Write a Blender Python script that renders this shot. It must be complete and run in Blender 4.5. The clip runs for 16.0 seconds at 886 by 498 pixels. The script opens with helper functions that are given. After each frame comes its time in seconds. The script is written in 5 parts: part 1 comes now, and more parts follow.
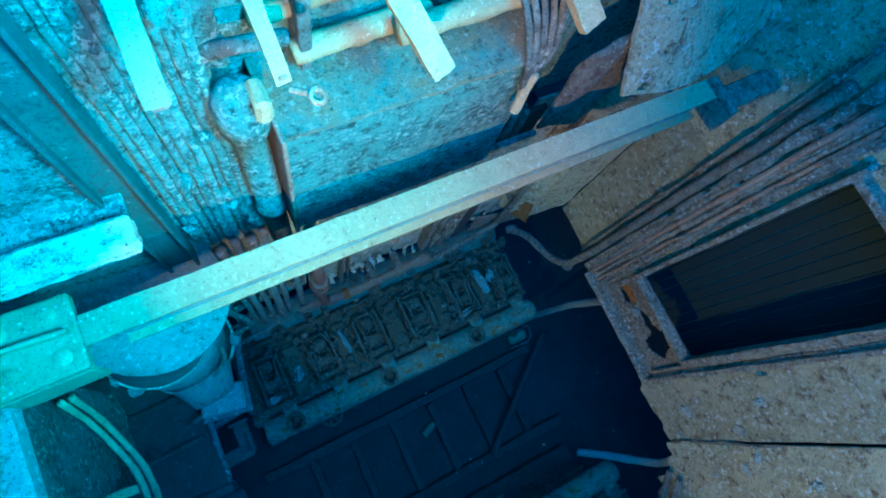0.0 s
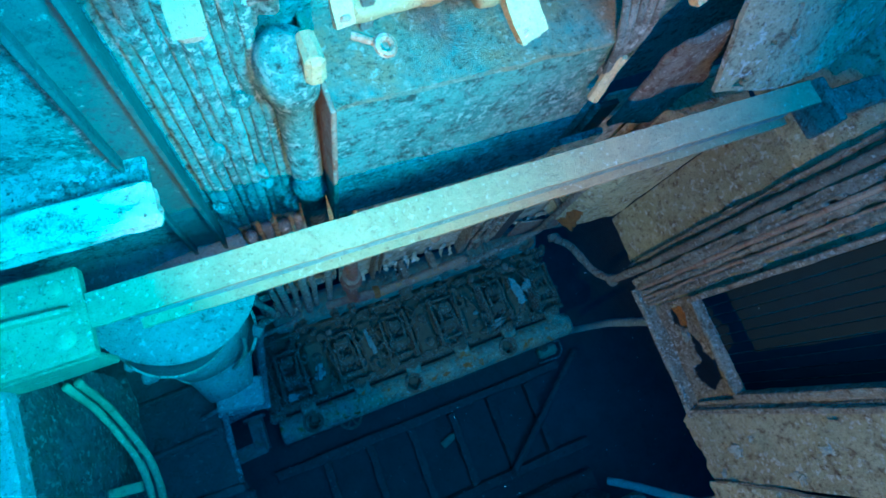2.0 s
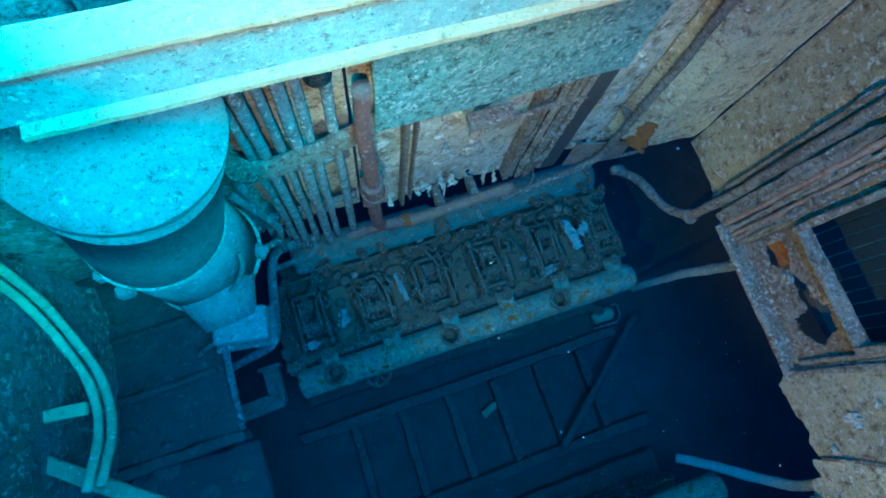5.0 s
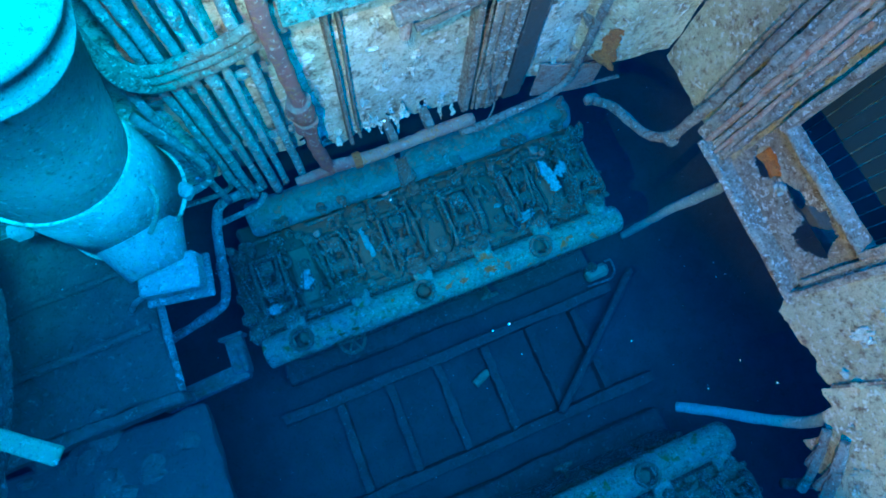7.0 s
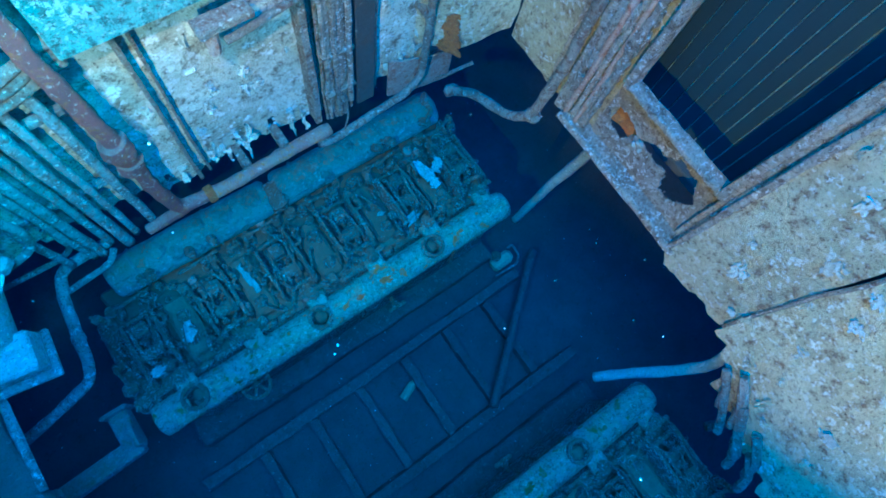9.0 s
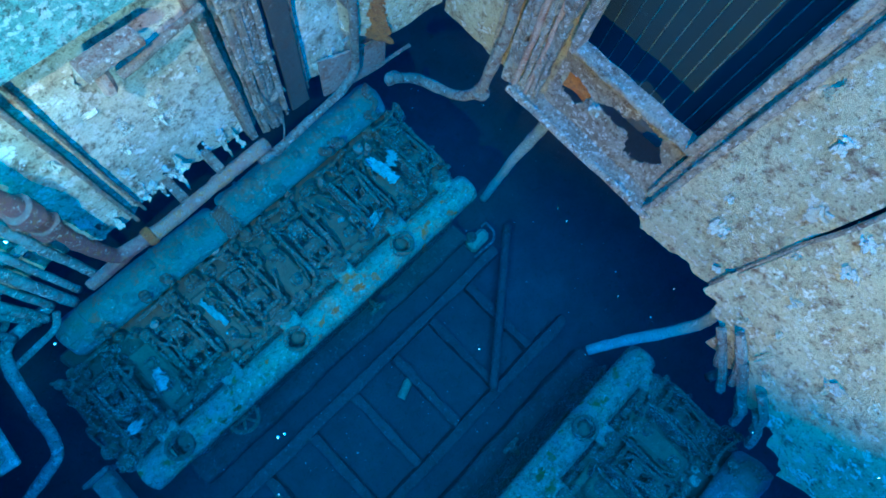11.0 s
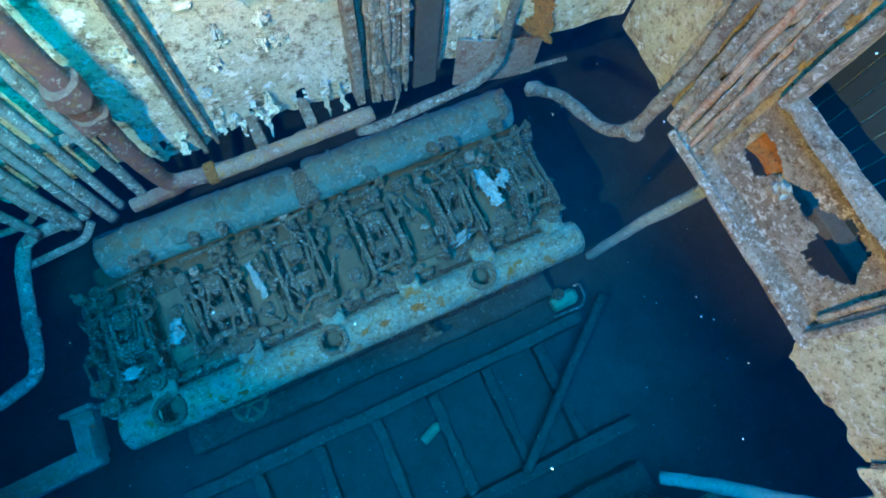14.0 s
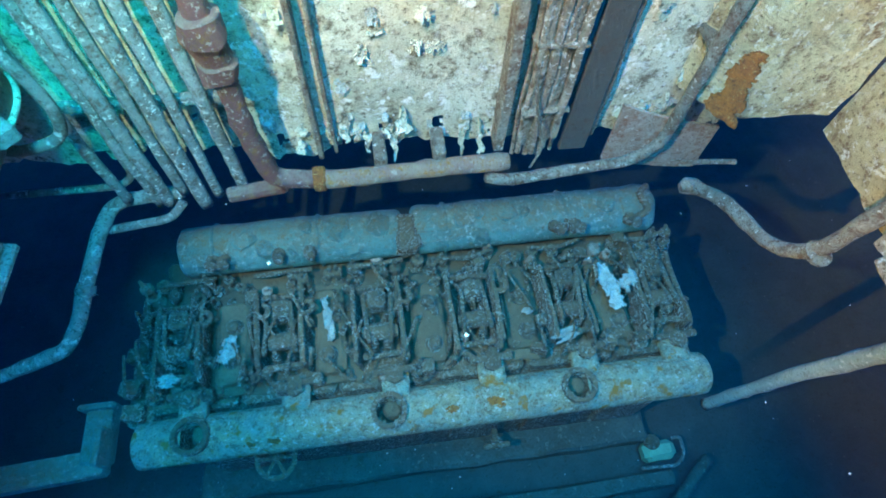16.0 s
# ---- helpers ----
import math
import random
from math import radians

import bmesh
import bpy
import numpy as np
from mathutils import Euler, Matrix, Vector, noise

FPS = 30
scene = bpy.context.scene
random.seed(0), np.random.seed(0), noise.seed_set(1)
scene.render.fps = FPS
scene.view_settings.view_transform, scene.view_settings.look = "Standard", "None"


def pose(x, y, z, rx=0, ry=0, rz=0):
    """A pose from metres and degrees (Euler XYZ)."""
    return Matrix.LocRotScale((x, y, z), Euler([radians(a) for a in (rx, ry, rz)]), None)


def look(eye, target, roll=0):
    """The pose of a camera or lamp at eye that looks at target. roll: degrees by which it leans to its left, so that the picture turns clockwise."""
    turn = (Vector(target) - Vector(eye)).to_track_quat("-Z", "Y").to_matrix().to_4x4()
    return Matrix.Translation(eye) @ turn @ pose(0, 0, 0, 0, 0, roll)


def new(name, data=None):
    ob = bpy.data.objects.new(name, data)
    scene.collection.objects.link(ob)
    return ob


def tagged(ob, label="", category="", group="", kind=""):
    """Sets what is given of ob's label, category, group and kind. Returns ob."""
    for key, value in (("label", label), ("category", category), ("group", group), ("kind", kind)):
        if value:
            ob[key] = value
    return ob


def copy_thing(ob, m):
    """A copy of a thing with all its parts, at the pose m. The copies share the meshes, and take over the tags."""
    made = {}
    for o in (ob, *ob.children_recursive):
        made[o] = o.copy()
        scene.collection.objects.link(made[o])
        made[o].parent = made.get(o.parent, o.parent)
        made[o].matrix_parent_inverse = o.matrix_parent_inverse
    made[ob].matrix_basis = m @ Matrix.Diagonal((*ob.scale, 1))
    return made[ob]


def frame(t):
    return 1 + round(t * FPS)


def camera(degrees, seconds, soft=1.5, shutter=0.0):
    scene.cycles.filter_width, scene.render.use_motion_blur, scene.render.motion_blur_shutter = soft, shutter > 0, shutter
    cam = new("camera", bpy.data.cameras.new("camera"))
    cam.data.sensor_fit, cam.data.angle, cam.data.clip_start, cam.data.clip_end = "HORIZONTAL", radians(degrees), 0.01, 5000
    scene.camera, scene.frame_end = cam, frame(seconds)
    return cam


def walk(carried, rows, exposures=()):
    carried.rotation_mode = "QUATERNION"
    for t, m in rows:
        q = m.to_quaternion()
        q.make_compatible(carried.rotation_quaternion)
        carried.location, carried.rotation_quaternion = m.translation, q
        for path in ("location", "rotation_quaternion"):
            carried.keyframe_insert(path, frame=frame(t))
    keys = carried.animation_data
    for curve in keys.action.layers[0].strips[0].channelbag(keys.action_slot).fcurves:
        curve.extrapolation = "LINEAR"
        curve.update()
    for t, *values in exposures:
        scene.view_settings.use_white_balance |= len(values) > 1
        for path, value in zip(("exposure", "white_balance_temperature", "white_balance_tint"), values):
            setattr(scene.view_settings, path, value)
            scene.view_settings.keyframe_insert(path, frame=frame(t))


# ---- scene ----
cam = camera(77.1, 16.0, soft=1.8)
PATH = [
    (0, (0.645, -0.174, 9.959), (1.228, 0.193, 8.082), 33.45),
    (0.5, (0.629, -0.125, 9.890), (1.179, 0.265, 8.007), 30.75),
    (1, (0.627, -0.100, 9.800), (1.161, 0.267, 7.908), 32.63),
    (1.5, (0.616, -0.081, 9.693), (1.141, 0.317, 7.805), 32.12),
    (2, (0.602, -0.071, 9.568), (1.111, 0.348, 7.680), 30.92),
    (2.5, (0.583, -0.084, 9.417), (1.083, 0.341, 7.527), 30.86),
    (3, (0.568, -0.125, 9.246), (1.035, 0.252, 7.339), 34.40),
    (3.5, (0.547, -0.166, 9.068), (0.969, 0.236, 7.155), 30.61),
    (4, (0.554, -0.218, 8.887), (0.925, 0.204, 6.967), 23.27),
    (4.2, (0.571, -0.249, 8.809), (0.948, 0.166, 6.889), 24.27),
    (6.3, (0.935, -0.861, 8.148), (1.216, -0.370, 6.229), 9.78),
    (6.5, (0.963, -0.902, 8.106), (1.252, -0.429, 6.185), 10.47),
    (7, (1.025, -0.989, 7.992), (1.328, -0.537, 6.068), 12.04),
    (7.5, (1.130, -1.080, 7.897), (1.478, -0.664, 5.972), 14.60),
    (8, (1.233, -1.115, 7.865), (1.644, -0.726, 5.947), 16.68),
    (8.5, (1.294, -1.127, 7.833), (1.793, -0.761, 5.931), 20.78),
    (9, (1.389, -1.127, 7.816), (1.936, -0.771, 5.925), 22.75),
    (11.3, (1.709, -1.005, 7.597), (2.238, -0.781, 5.682), 22.02),
    (11.5, (1.726, -1.008, 7.563), (2.263, -0.797, 5.648), 23.34),
    (12, (1.764, -0.986, 7.462), (2.282, -0.763, 5.543), 21.52),
    (12.5, (1.793, -0.980, 7.341), (2.286, -0.746, 5.417), 22.60),
    (13, (1.812, -0.942, 7.205), (2.284, -0.625, 5.287), 19.64),
    (13.5, (1.836, -0.891, 7.049), (2.265, -0.520, 5.132), 18.63),
    (14, (1.824, -0.864, 6.875), (2.190, -0.362, 4.974), 11.99),
    (14.5, (1.788, -0.861, 6.700), (2.101, -0.228, 4.829), 8.79),
    (15, (1.763, -0.860, 6.527), (2.031, -0.146, 4.678), 7.91),
    (15.5, (1.742, -0.864, 6.351), (1.958, -0.061, 4.532), 4.94),
    (16, (1.679, -0.878, 6.207), (1.868, 0.059, 4.451), 4.02),
]

EXPOSURES = [
    (0, -0.95, 4550, 4), (2.5, -0.95, 4750, 4), (4.2, -0.7, 4850, 4), (6.3, 0.4, 4150, 0), (8, 0.55, 3950, 0), (9.2, 0.6, 4000, 0),
    (11.3, 0.65, 4100, 0), (12.5, 0.65, 4100, 2), (13.3, 0.9, 4600, 2), (14.2, 1.15, 6000, 8), (14.8, 1.3, 6600, 10), (16, 1.4, 6700, 10),
]
walk(cam, [(t, look(eye, target, roll)) for t, eye, target, roll in PATH], EXPOSURES)

# ---- the light: open water above and around, the divers' lights and an added fill ----
world = bpy.data.worlds.new("water")
scene.world = world
world.use_nodes = True
wn = world.node_tree.nodes
wl = world.node_tree.links
wn.clear()
w_out = wn.new("ShaderNodeOutputWorld")
w_bg = wn.new("ShaderNodeBackground")
w_tc = wn.new("ShaderNodeTexCoord")
w_sep = wn.new("ShaderNodeSeparateXYZ")
w_ramp = wn.new("ShaderNodeValToRGB")
w_ramp.color_ramp.elements[0].position = 0.05
w_ramp.color_ramp.elements[0].color = (0.0, 0.04, 0.50, 1)
w_ramp.color_ramp.elements[1].position = 0.95
w_ramp.color_ramp.elements[1].color = (0.0, 0.34, 0.80, 1)
mid = w_ramp.color_ramp.elements.new(0.4)
mid.color = (0.0, 0.07, 0.50, 1)
wl.new(w_tc.outputs["Generated"], w_sep.inputs[0])
wl.new(w_sep.outputs["Z"], w_ramp.inputs[0])
wl.new(w_ramp.outputs[0], w_bg.inputs[0])
wl.new(w_bg.outputs[0], w_out.inputs[0])
w_bg.inputs[1].default_value = 1.0


def spot(name, eye, target, energy, colour, degrees, blend, radius):
    lamp = bpy.data.lights.new(name, "SPOT")
    lamp.energy, lamp.color, lamp.spot_size, lamp.spot_blend, lamp.shadow_soft_size = energy, colour, radians(degrees), blend, radius
    ob = new(name, lamp)
    ob.matrix_world = look(eye, target)
    return ob


def area(name, eye, target, energy, colour, sx, sy):
    lamp = bpy.data.lights.new(name, "AREA")
    lamp.shape, lamp.size, lamp.size_y, lamp.energy, lamp.color = "RECTANGLE", sx, sy, energy, colour
    ob = new(name, lamp)
    ob.matrix_world = look(eye, target)
    return ob


spot("skylight_daylight", (2.0, -1.6, 11.0), (0.3, 1.1, 7.95), 6900, (0.0, 0.74, 0.86), 48, 0.6, 0.6)
# Blue fill added overhead to lift the floor and engines out of black.
area("overhead_blue_fill", (1.4, -1.4, 11.1), (1.6, -1.2, 0.0), 1080, (0.0, 0.39, 1.0), 5.0, 4.0)
spot("dive_light_above", (0.6, -1.2, 9.0), (1.35, 0.85, 7.6), 1200, (1.0, 0.55, 0.18), 72, 0.8, 0.04)
spot("dive_light_engine", (0.5, -1.0, 7.0), (2.2, 1.25, 3.9), 400, (0.68, 0.86, 0.60), 64, 0.5, 0.03)
spot("dive_light_side", (-0.5, -2.4, 7.8), (4.1, -1.35, 5.75), 1380, (1.0, 0.60, 0.07), 56, 0.55, 0.04)


# ---- materials ----
def crust(name, a, b, rust, crumb, rust_amount=0.45, crumb_amount=0.35, scale=1.0, rough=0.8, bump=0.35, silt=None, silt_amount=0.0, pink=0.0, metal=0.0, spots=None):
    """Worn steel under water: two paint tones, rust blotches, pale growth in fine crumbs, pink crusts, silt on what faces up."""
    m = bpy.data.materials.new(name)
    m.use_nodes = True
    n, l = m.node_tree.nodes, m.node_tree.links
    bsdf = n["Principled BSDF"]
    tc = n.new("ShaderNodeTexCoord")

    def noise_tex(s, detail, rough_, off):
        mp = n.new("ShaderNodeMapping")
        mp.inputs["Location"].default_value = (off, off * 0.7, -off)
        tx = n.new("ShaderNodeTexNoise")
        tx.inputs["Scale"].default_value, tx.inputs["Detail"].default_value, tx.inputs["Roughness"].default_value = s * scale, detail, rough_
        l.new(tc.outputs["Object"], mp.inputs[0])
        l.new(mp.outputs[0], tx.inputs["Vector"])
        return tx.outputs["Fac"]

    def step(fac, lo, hi):
        r = n.new("ShaderNodeMapRange")
        r.inputs["From Min"].default_value, r.inputs["From Max"].default_value = lo, hi
        l.new(fac, r.inputs["Value"])
        return r.outputs["Result"]

    def mix(fac, x, y):
        k = n.new("ShaderNodeMix")
        k.data_type = "RGBA"
        if fac is None:
            k.inputs[0].default_value = 0.5
        else:
            l.new(fac, k.inputs[0])
        for i, v in ((6, x), (7, y)):
            if isinstance(v, tuple):
                k.inputs[i].default_value = (*v, 1)
            else:
                l.new(v, k.inputs[i])
        return k.outputs[2]

    coarse, middle, fine, grain = noise_tex(1.7, 8, 0.72, 3.1), noise_tex(6, 12, 0.8, 7.7), noise_tex(30, 6, 0.78, 1.3), noise_tex(120, 2, 0.6, 5.9)
    col = mix(step(coarse, 0.38, 0.62), a, b)
    col = mix(step(middle, 0.68 - 0.36 * rust_amount, 0.78 - 0.36 * rust_amount), col, rust)
    col = mix(step(fine, 0.60 - 0.12 * rust_amount, 0.70 - 0.12 * rust_amount), col, tuple(c * 0.55 for c in rust))
    chips = noise_tex(13, 9, 0.72, 17.0)
    rm = n.new("ShaderNodeMath")
    rm.operation = "MULTIPLY"
    l.new(step(coarse, 0.36, 0.6), rm.inputs[0])
    l.new(step(chips, 0.72 - 0.36 * crumb_amount, 0.77 - 0.36 * crumb_amount), rm.inputs[1])
    col = mix(rm.outputs[0], col, crumb)
    col = mix(step(noise_tex(60, 5, 0.72, 9.0), 0.73 - 0.1 * crumb_amount, 0.79 - 0.1 * crumb_amount), col, crumb)
    if pink:
        col = mix(step(noise_tex(9, 6, 0.65, 12.4), 0.72 - 0.12 * pink, 0.84 - 0.12 * pink), col, (0.30, 0.12, 0.15))
    if spots:
        blot = noise_tex(3.1, 5, 0.62, 21.3)
        col = mix(step(blot, 0.585, 0.66), col, spots)
        col = mix(step(noise_tex(7.5, 6, 0.7, 33.0), 0.66, 0.72), col, tuple(c * 0.7 for c in spots))
    if silt:
        geo = n.new("ShaderNodeNewGeometry")
        sep = n.new("ShaderNodeSeparateXYZ")
        l.new(geo.outputs["Normal"], sep.inputs[0])
        up = n.new("ShaderNodeMath")
        up.operation = "MULTIPLY"
        l.new(step(sep.outputs["Z"], 0.15, 0.95), up.inputs[0])
        l.new(step(middle, 0.55 - 0.5 * silt_amount, 0.90 - 0.5 * silt_amount), up.inputs[1])
        col = mix(up.outputs[0], col, silt)
    vary = n.new("ShaderNodeHueSaturation")
    info = n.new("ShaderNodeObjectInfo")
    vr = n.new("ShaderNodeMapRange")
    vr.inputs["To Min"].default_value, vr.inputs["To Max"].default_value = 0.8, 1.15
    l.new(info.outputs["Random"], vr.inputs["Value"])
    gm = n.new("ShaderNodeMath")
    gm.operation = "MULTIPLY"
    gr = n.new("ShaderNodeMapRange")
    gr.inputs["To Min"].default_value, gr.inputs["To Max"].default_value = 0.5, 1.5
    l.new(grain, gr.inputs["Value"])
    l.new(gr.outputs["Result"], gm.inputs[0])
    l.new(vr.outputs["Result"], gm.inputs[1])
    l.new(gm.outputs[0], vary.inputs["Value"])
    l.new(col, vary.inputs["Color"])
    l.new(vary.outputs[0], bsdf.inputs["Base Color"])
    bsdf.inputs["Roughness"].default_value = rough
    bsdf.inputs["Metallic"].default_value = metal
    add = n.new("ShaderNodeMath")
    add.operation = "MULTIPLY_ADD"
    l.new(middle, add.inputs[0])
    add.inputs[1].default_value = 1.4
    l.new(fine, add.inputs[2])
    bp = n.new("ShaderNodeBump")
    bp.inputs["Strength"].default_value, bp.inputs["Distance"].default_value = min(1.0, bump * 1.5), 0.04
    l.new(add.outputs[0], bp.inputs["Height"])
    l.new(bp.outputs[0], bsdf.inputs["Normal"])
    return m


RUST, CREAM, SILT = (0.17, 0.075, 0.03), (0.62, 0.60, 0.48), (0.21, 0.165, 0.11)
M_WALL = crust("flaking_cream_paint", (0.56, 0.54, 0.40), (0.38, 0.36, 0.24), (0.13, 0.10, 0.06), (0.74, 0.73, 0.66), 0.48, 0.5, 1.0, bump=0.45, pink=0.15)
M_WALL_TOP = crust("algae_covered_paint", (0.26, 0.52, 0.45), (0.13, 0.30, 0.26), (0.045, 0.085, 0.07), (0.54, 0.72, 0.66), 0.50, 0.56, 2.2, bump=1.0)
M_SILL = crust("scaling_sill_paint", (0.42, 0.37, 0.27), (0.25, 0.20, 0.14), (0.12, 0.075, 0.04), (0.70, 0.68, 0.60), 0.50, 0.52, 2.2, bump=0.8, pink=0.2)
M_SIDE = crust("blistered_pale_paint", (0.60, 0.53, 0.31), (0.44, 0.37, 0.20), (0.17, 0.10, 0.05), (0.76, 0.74, 0.62), 0.46, 0.5, 1.4, bump=0.7, pink=0.15)
M_STEEL = crust("corroded_steel", (0.22, 0.23, 0.20), (0.15, 0.16, 0.14), (0.09, 0.075, 0.055), (0.5, 0.5, 0.44), 0.5, 0.5, 1.4, bump=0.55, pink=0.2)
M_FRAME = crust("scaled_frame_steel", (0.32, 0.29, 0.22), (0.19, 0.16, 0.11), (0.13, 0.065, 0.035), (0.62, 0.60, 0.50), 0.52, 0.42, 2.6, bump=0.6, pink=0.25)
M_BEAM = crust("encrusted_beam", (0.44, 0.34, 0.18), (0.35, 0.27, 0.14), (0.22, 0.15, 0.08), (0.70, 0.64, 0.50), 0.34, 0.38, 2.8, bump=0.4, pink=0.45)
M_PIPE = crust("rusty_pipe", (0.30, 0.24, 0.18), (0.24, 0.16, 0.11), (0.19, 0.08, 0.04), (0.52, 0.48, 0.38), 0.5, 0.4, 2.2, bump=0.35, pink=0.3)
M_RED = crust("red_rusted_pipe", (0.22, 0.075, 0.06), (0.14, 0.06, 0.055), (0.26, 0.12, 0.03), (0.50, 0.42, 0.34), 0.46, 0.42, 2.6, bump=0.6, silt=(0.30, 0.24, 0.18), silt_amount=0.5)
M_DUSTY = crust("dusty_rusted_pipe", (0.36, 0.27, 0.17), (0.26, 0.15, 0.12), (0.38, 0.17, 0.03), (0.50, 0.44, 0.34), 0.46, 0.42, 2.4, bump=0.6, pink=0.25)
M_RISER = crust("dull_riser_steel", (0.20, 0.235, 0.22), (0.12, 0.15, 0.14), (0.08, 0.06, 0.04), (0.52, 0.54, 0.48), 0.5, 0.48, 2.4, bump=0.4, pink=0.15)
M_POST = crust("overgrown_grey_post", (0.055, 0.13, 0.115), (0.04, 0.09, 0.08), (0.035, 0.055, 0.05), (0.20, 0.28, 0.25), 0.4, 0.34, 1.8, bump=0.4)
M_ORANGE = crust("bright_rust", (0.46, 0.17, 0.02), (0.34, 0.11, 0.02), (0.18, 0.07, 0.02), (0.56, 0.34, 0.10), 0.5, 0.45, 5.0, bump=0.6)
M_ENGINE = crust("silted_engine_metal", (0.15, 0.14, 0.10), (0.085, 0.07, 0.05), (0.20, 0.085, 0.035), (0.56, 0.62, 0.54), 0.48, 0.6, 3.4, bump=0.7, silt=(0.22, 0.16, 0.085), silt_amount=0.55, pink=0.2)
M_SILTED = crust("deep_silt", (0.19, 0.14, 0.078), (0.145, 0.105, 0.06), (0.09, 0.065, 0.04), (0.26, 0.22, 0.15), 0.35, 0.35, 3.0, bump=0.5)
M_MANIFOLD = crust("teal_painted_manifold", (0.19, 0.31, 0.25), (0.40, 0.33, 0.18), (0.15, 0.10, 0.055), (0.50, 0.52, 0.42), 0.50, 0.5, 2.4, bump=0.6, silt=(0.28, 0.23, 0.14), silt_amount=0.12, pink=0.3, spots=(0.36, 0.15, 0.02))
M_RECEIVER = crust("teal_painted_receiver", (0.10, 0.30, 0.27), (0.08, 0.19, 0.17), (0.14, 0.085, 0.04), (0.32, 0.46, 0.42), 0.34, 0.5, 2.0, bump=0.6, silt=(0.23, 0.165, 0.085), silt_amount=0.44)
M_DARK = crust("dark_steel_and_recess_shade", (0.07, 0.075, 0.065), (0.05, 0.05, 0.045), (0.07, 0.045, 0.03), (0.15, 0.15, 0.13), 0.4, 0.35, 1.2, bump=0.4)
# Silt toned darker than the bearers, so the pits between them look shaded.
M_FLOOR = crust("silt_floor_shade_dark", (0.044, 0.066, 0.058), (0.030, 0.048, 0.042), (0.04, 0.036, 0.025), (0.11, 0.12, 0.09), 0.35, 0.3, 1.3, bump=0.5)
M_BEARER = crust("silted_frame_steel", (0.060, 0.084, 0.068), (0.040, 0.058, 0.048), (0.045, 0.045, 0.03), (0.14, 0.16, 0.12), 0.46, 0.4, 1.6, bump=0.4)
M_CASING = crust("crusted_dark_casing", (0.10, 0.19, 0.18), (0.18, 0.135, 0.085), (0.06, 0.06, 0.045), (0.50, 0.50, 0.42), 0.5, 0.5, 1.8, bump=0.9)
# Tan and cyan patches hold torchlight and shadow across the sandy tank top.
M_TOP = crust("algae_sand_and_lit_patches", (0.20, 0.40, 0.35), (0.46, 0.35, 0.20), (0.07, 0.10, 0.07), (0.62, 0.62, 0.50), 0.42, 0.5, 2.4, bump=0.7, pink=0.3)
M_SNOW = crust("marine_snow", (0.5, 0.5, 0.48), (0.4, 0.4, 0.38), (0.4, 0.36, 0.3), (0.6, 0.6, 0.58), 0.1, 0.1, 1.0, bump=0.0)
# Near black, so the boards look shaded although a dive light reaches them.
M_PLANK = crust("shade_dark_boards", (0.004, 0.022, 0.030), (0.003, 0.017, 0.024), (0.008, 0.02, 0.02), (0.05, 0.09, 0.10), 0.25, 0.2, 1.5, bump=0.2)
M_DUCT = crust("pale_duct_paint", (0.29, 0.38, 0.32), (0.20, 0.28, 0.24), (0.10, 0.11, 0.08), (0.46, 0.52, 0.46), 0.36, 0.45, 1.8, bump=0.5)
M_FLAKE = crust("white_paint_flake", (0.42, 0.46, 0.40), (0.30, 0.33, 0.29), (0.20, 0.18, 0.12), (0.62, 0.63, 0.58), 0.45, 0.3, 5.0, bump=0.4)
M_GREEN = crust("green_painted_casting", (0.16, 0.34, 0.20), (0.12, 0.26, 0.16), (0.16, 0.11, 0.05), (0.3, 0.36, 0.28), 0.35, 0.3, 4.0, bump=0.3)

rng = random.Random(11)


# ---- building helpers ----
def thing(name, at, label, category, group="", kind=""):
    ob = new(name)
    ob.empty_display_size = 0.1
    ob.location = at
    return tagged(ob, label, category, group, kind)


def mesh_ob(name, bm, material):
    bmesh.ops.recalc_face_normals(bm, faces=bm.faces)
    me = bpy.data.meshes.new(name)
    bm.to_mesh(me)
    bm.free()
    me.materials.append(material)
    return new(name, me)


def part(name, bm, material, parent, label="", smooth=False):
    ob = mesh_ob(name, bm, material)
    if smooth:
        ob.data.shade_smooth()
    ob.parent = parent
    if parent.parent is None:
        ob.matrix_parent_inverse = Matrix.Translation(-parent.location)
    if label:
        tagged(ob, label)
    return ob


def solo(name, bm, material, label, category, group="", kind="", smooth=False):
    """A thing of one mesh, with its origin at its base."""
    low = min(v.co.z for v in bm.verts)
    mid_x = sum(v.co.x for v in bm.verts) / len(bm.verts)
    mid_y = sum(v.co.y for v in bm.verts) / len(bm.verts)
    at = Vector((mid_x, mid_y, low))
    bmesh.ops.translate(bm, verts=bm.verts, vec=-at)
    ob = mesh_ob(name, bm, material)
    if smooth:
        ob.data.shade_smooth()
    ob.location = at
    return tagged(ob, label, category, group, kind)


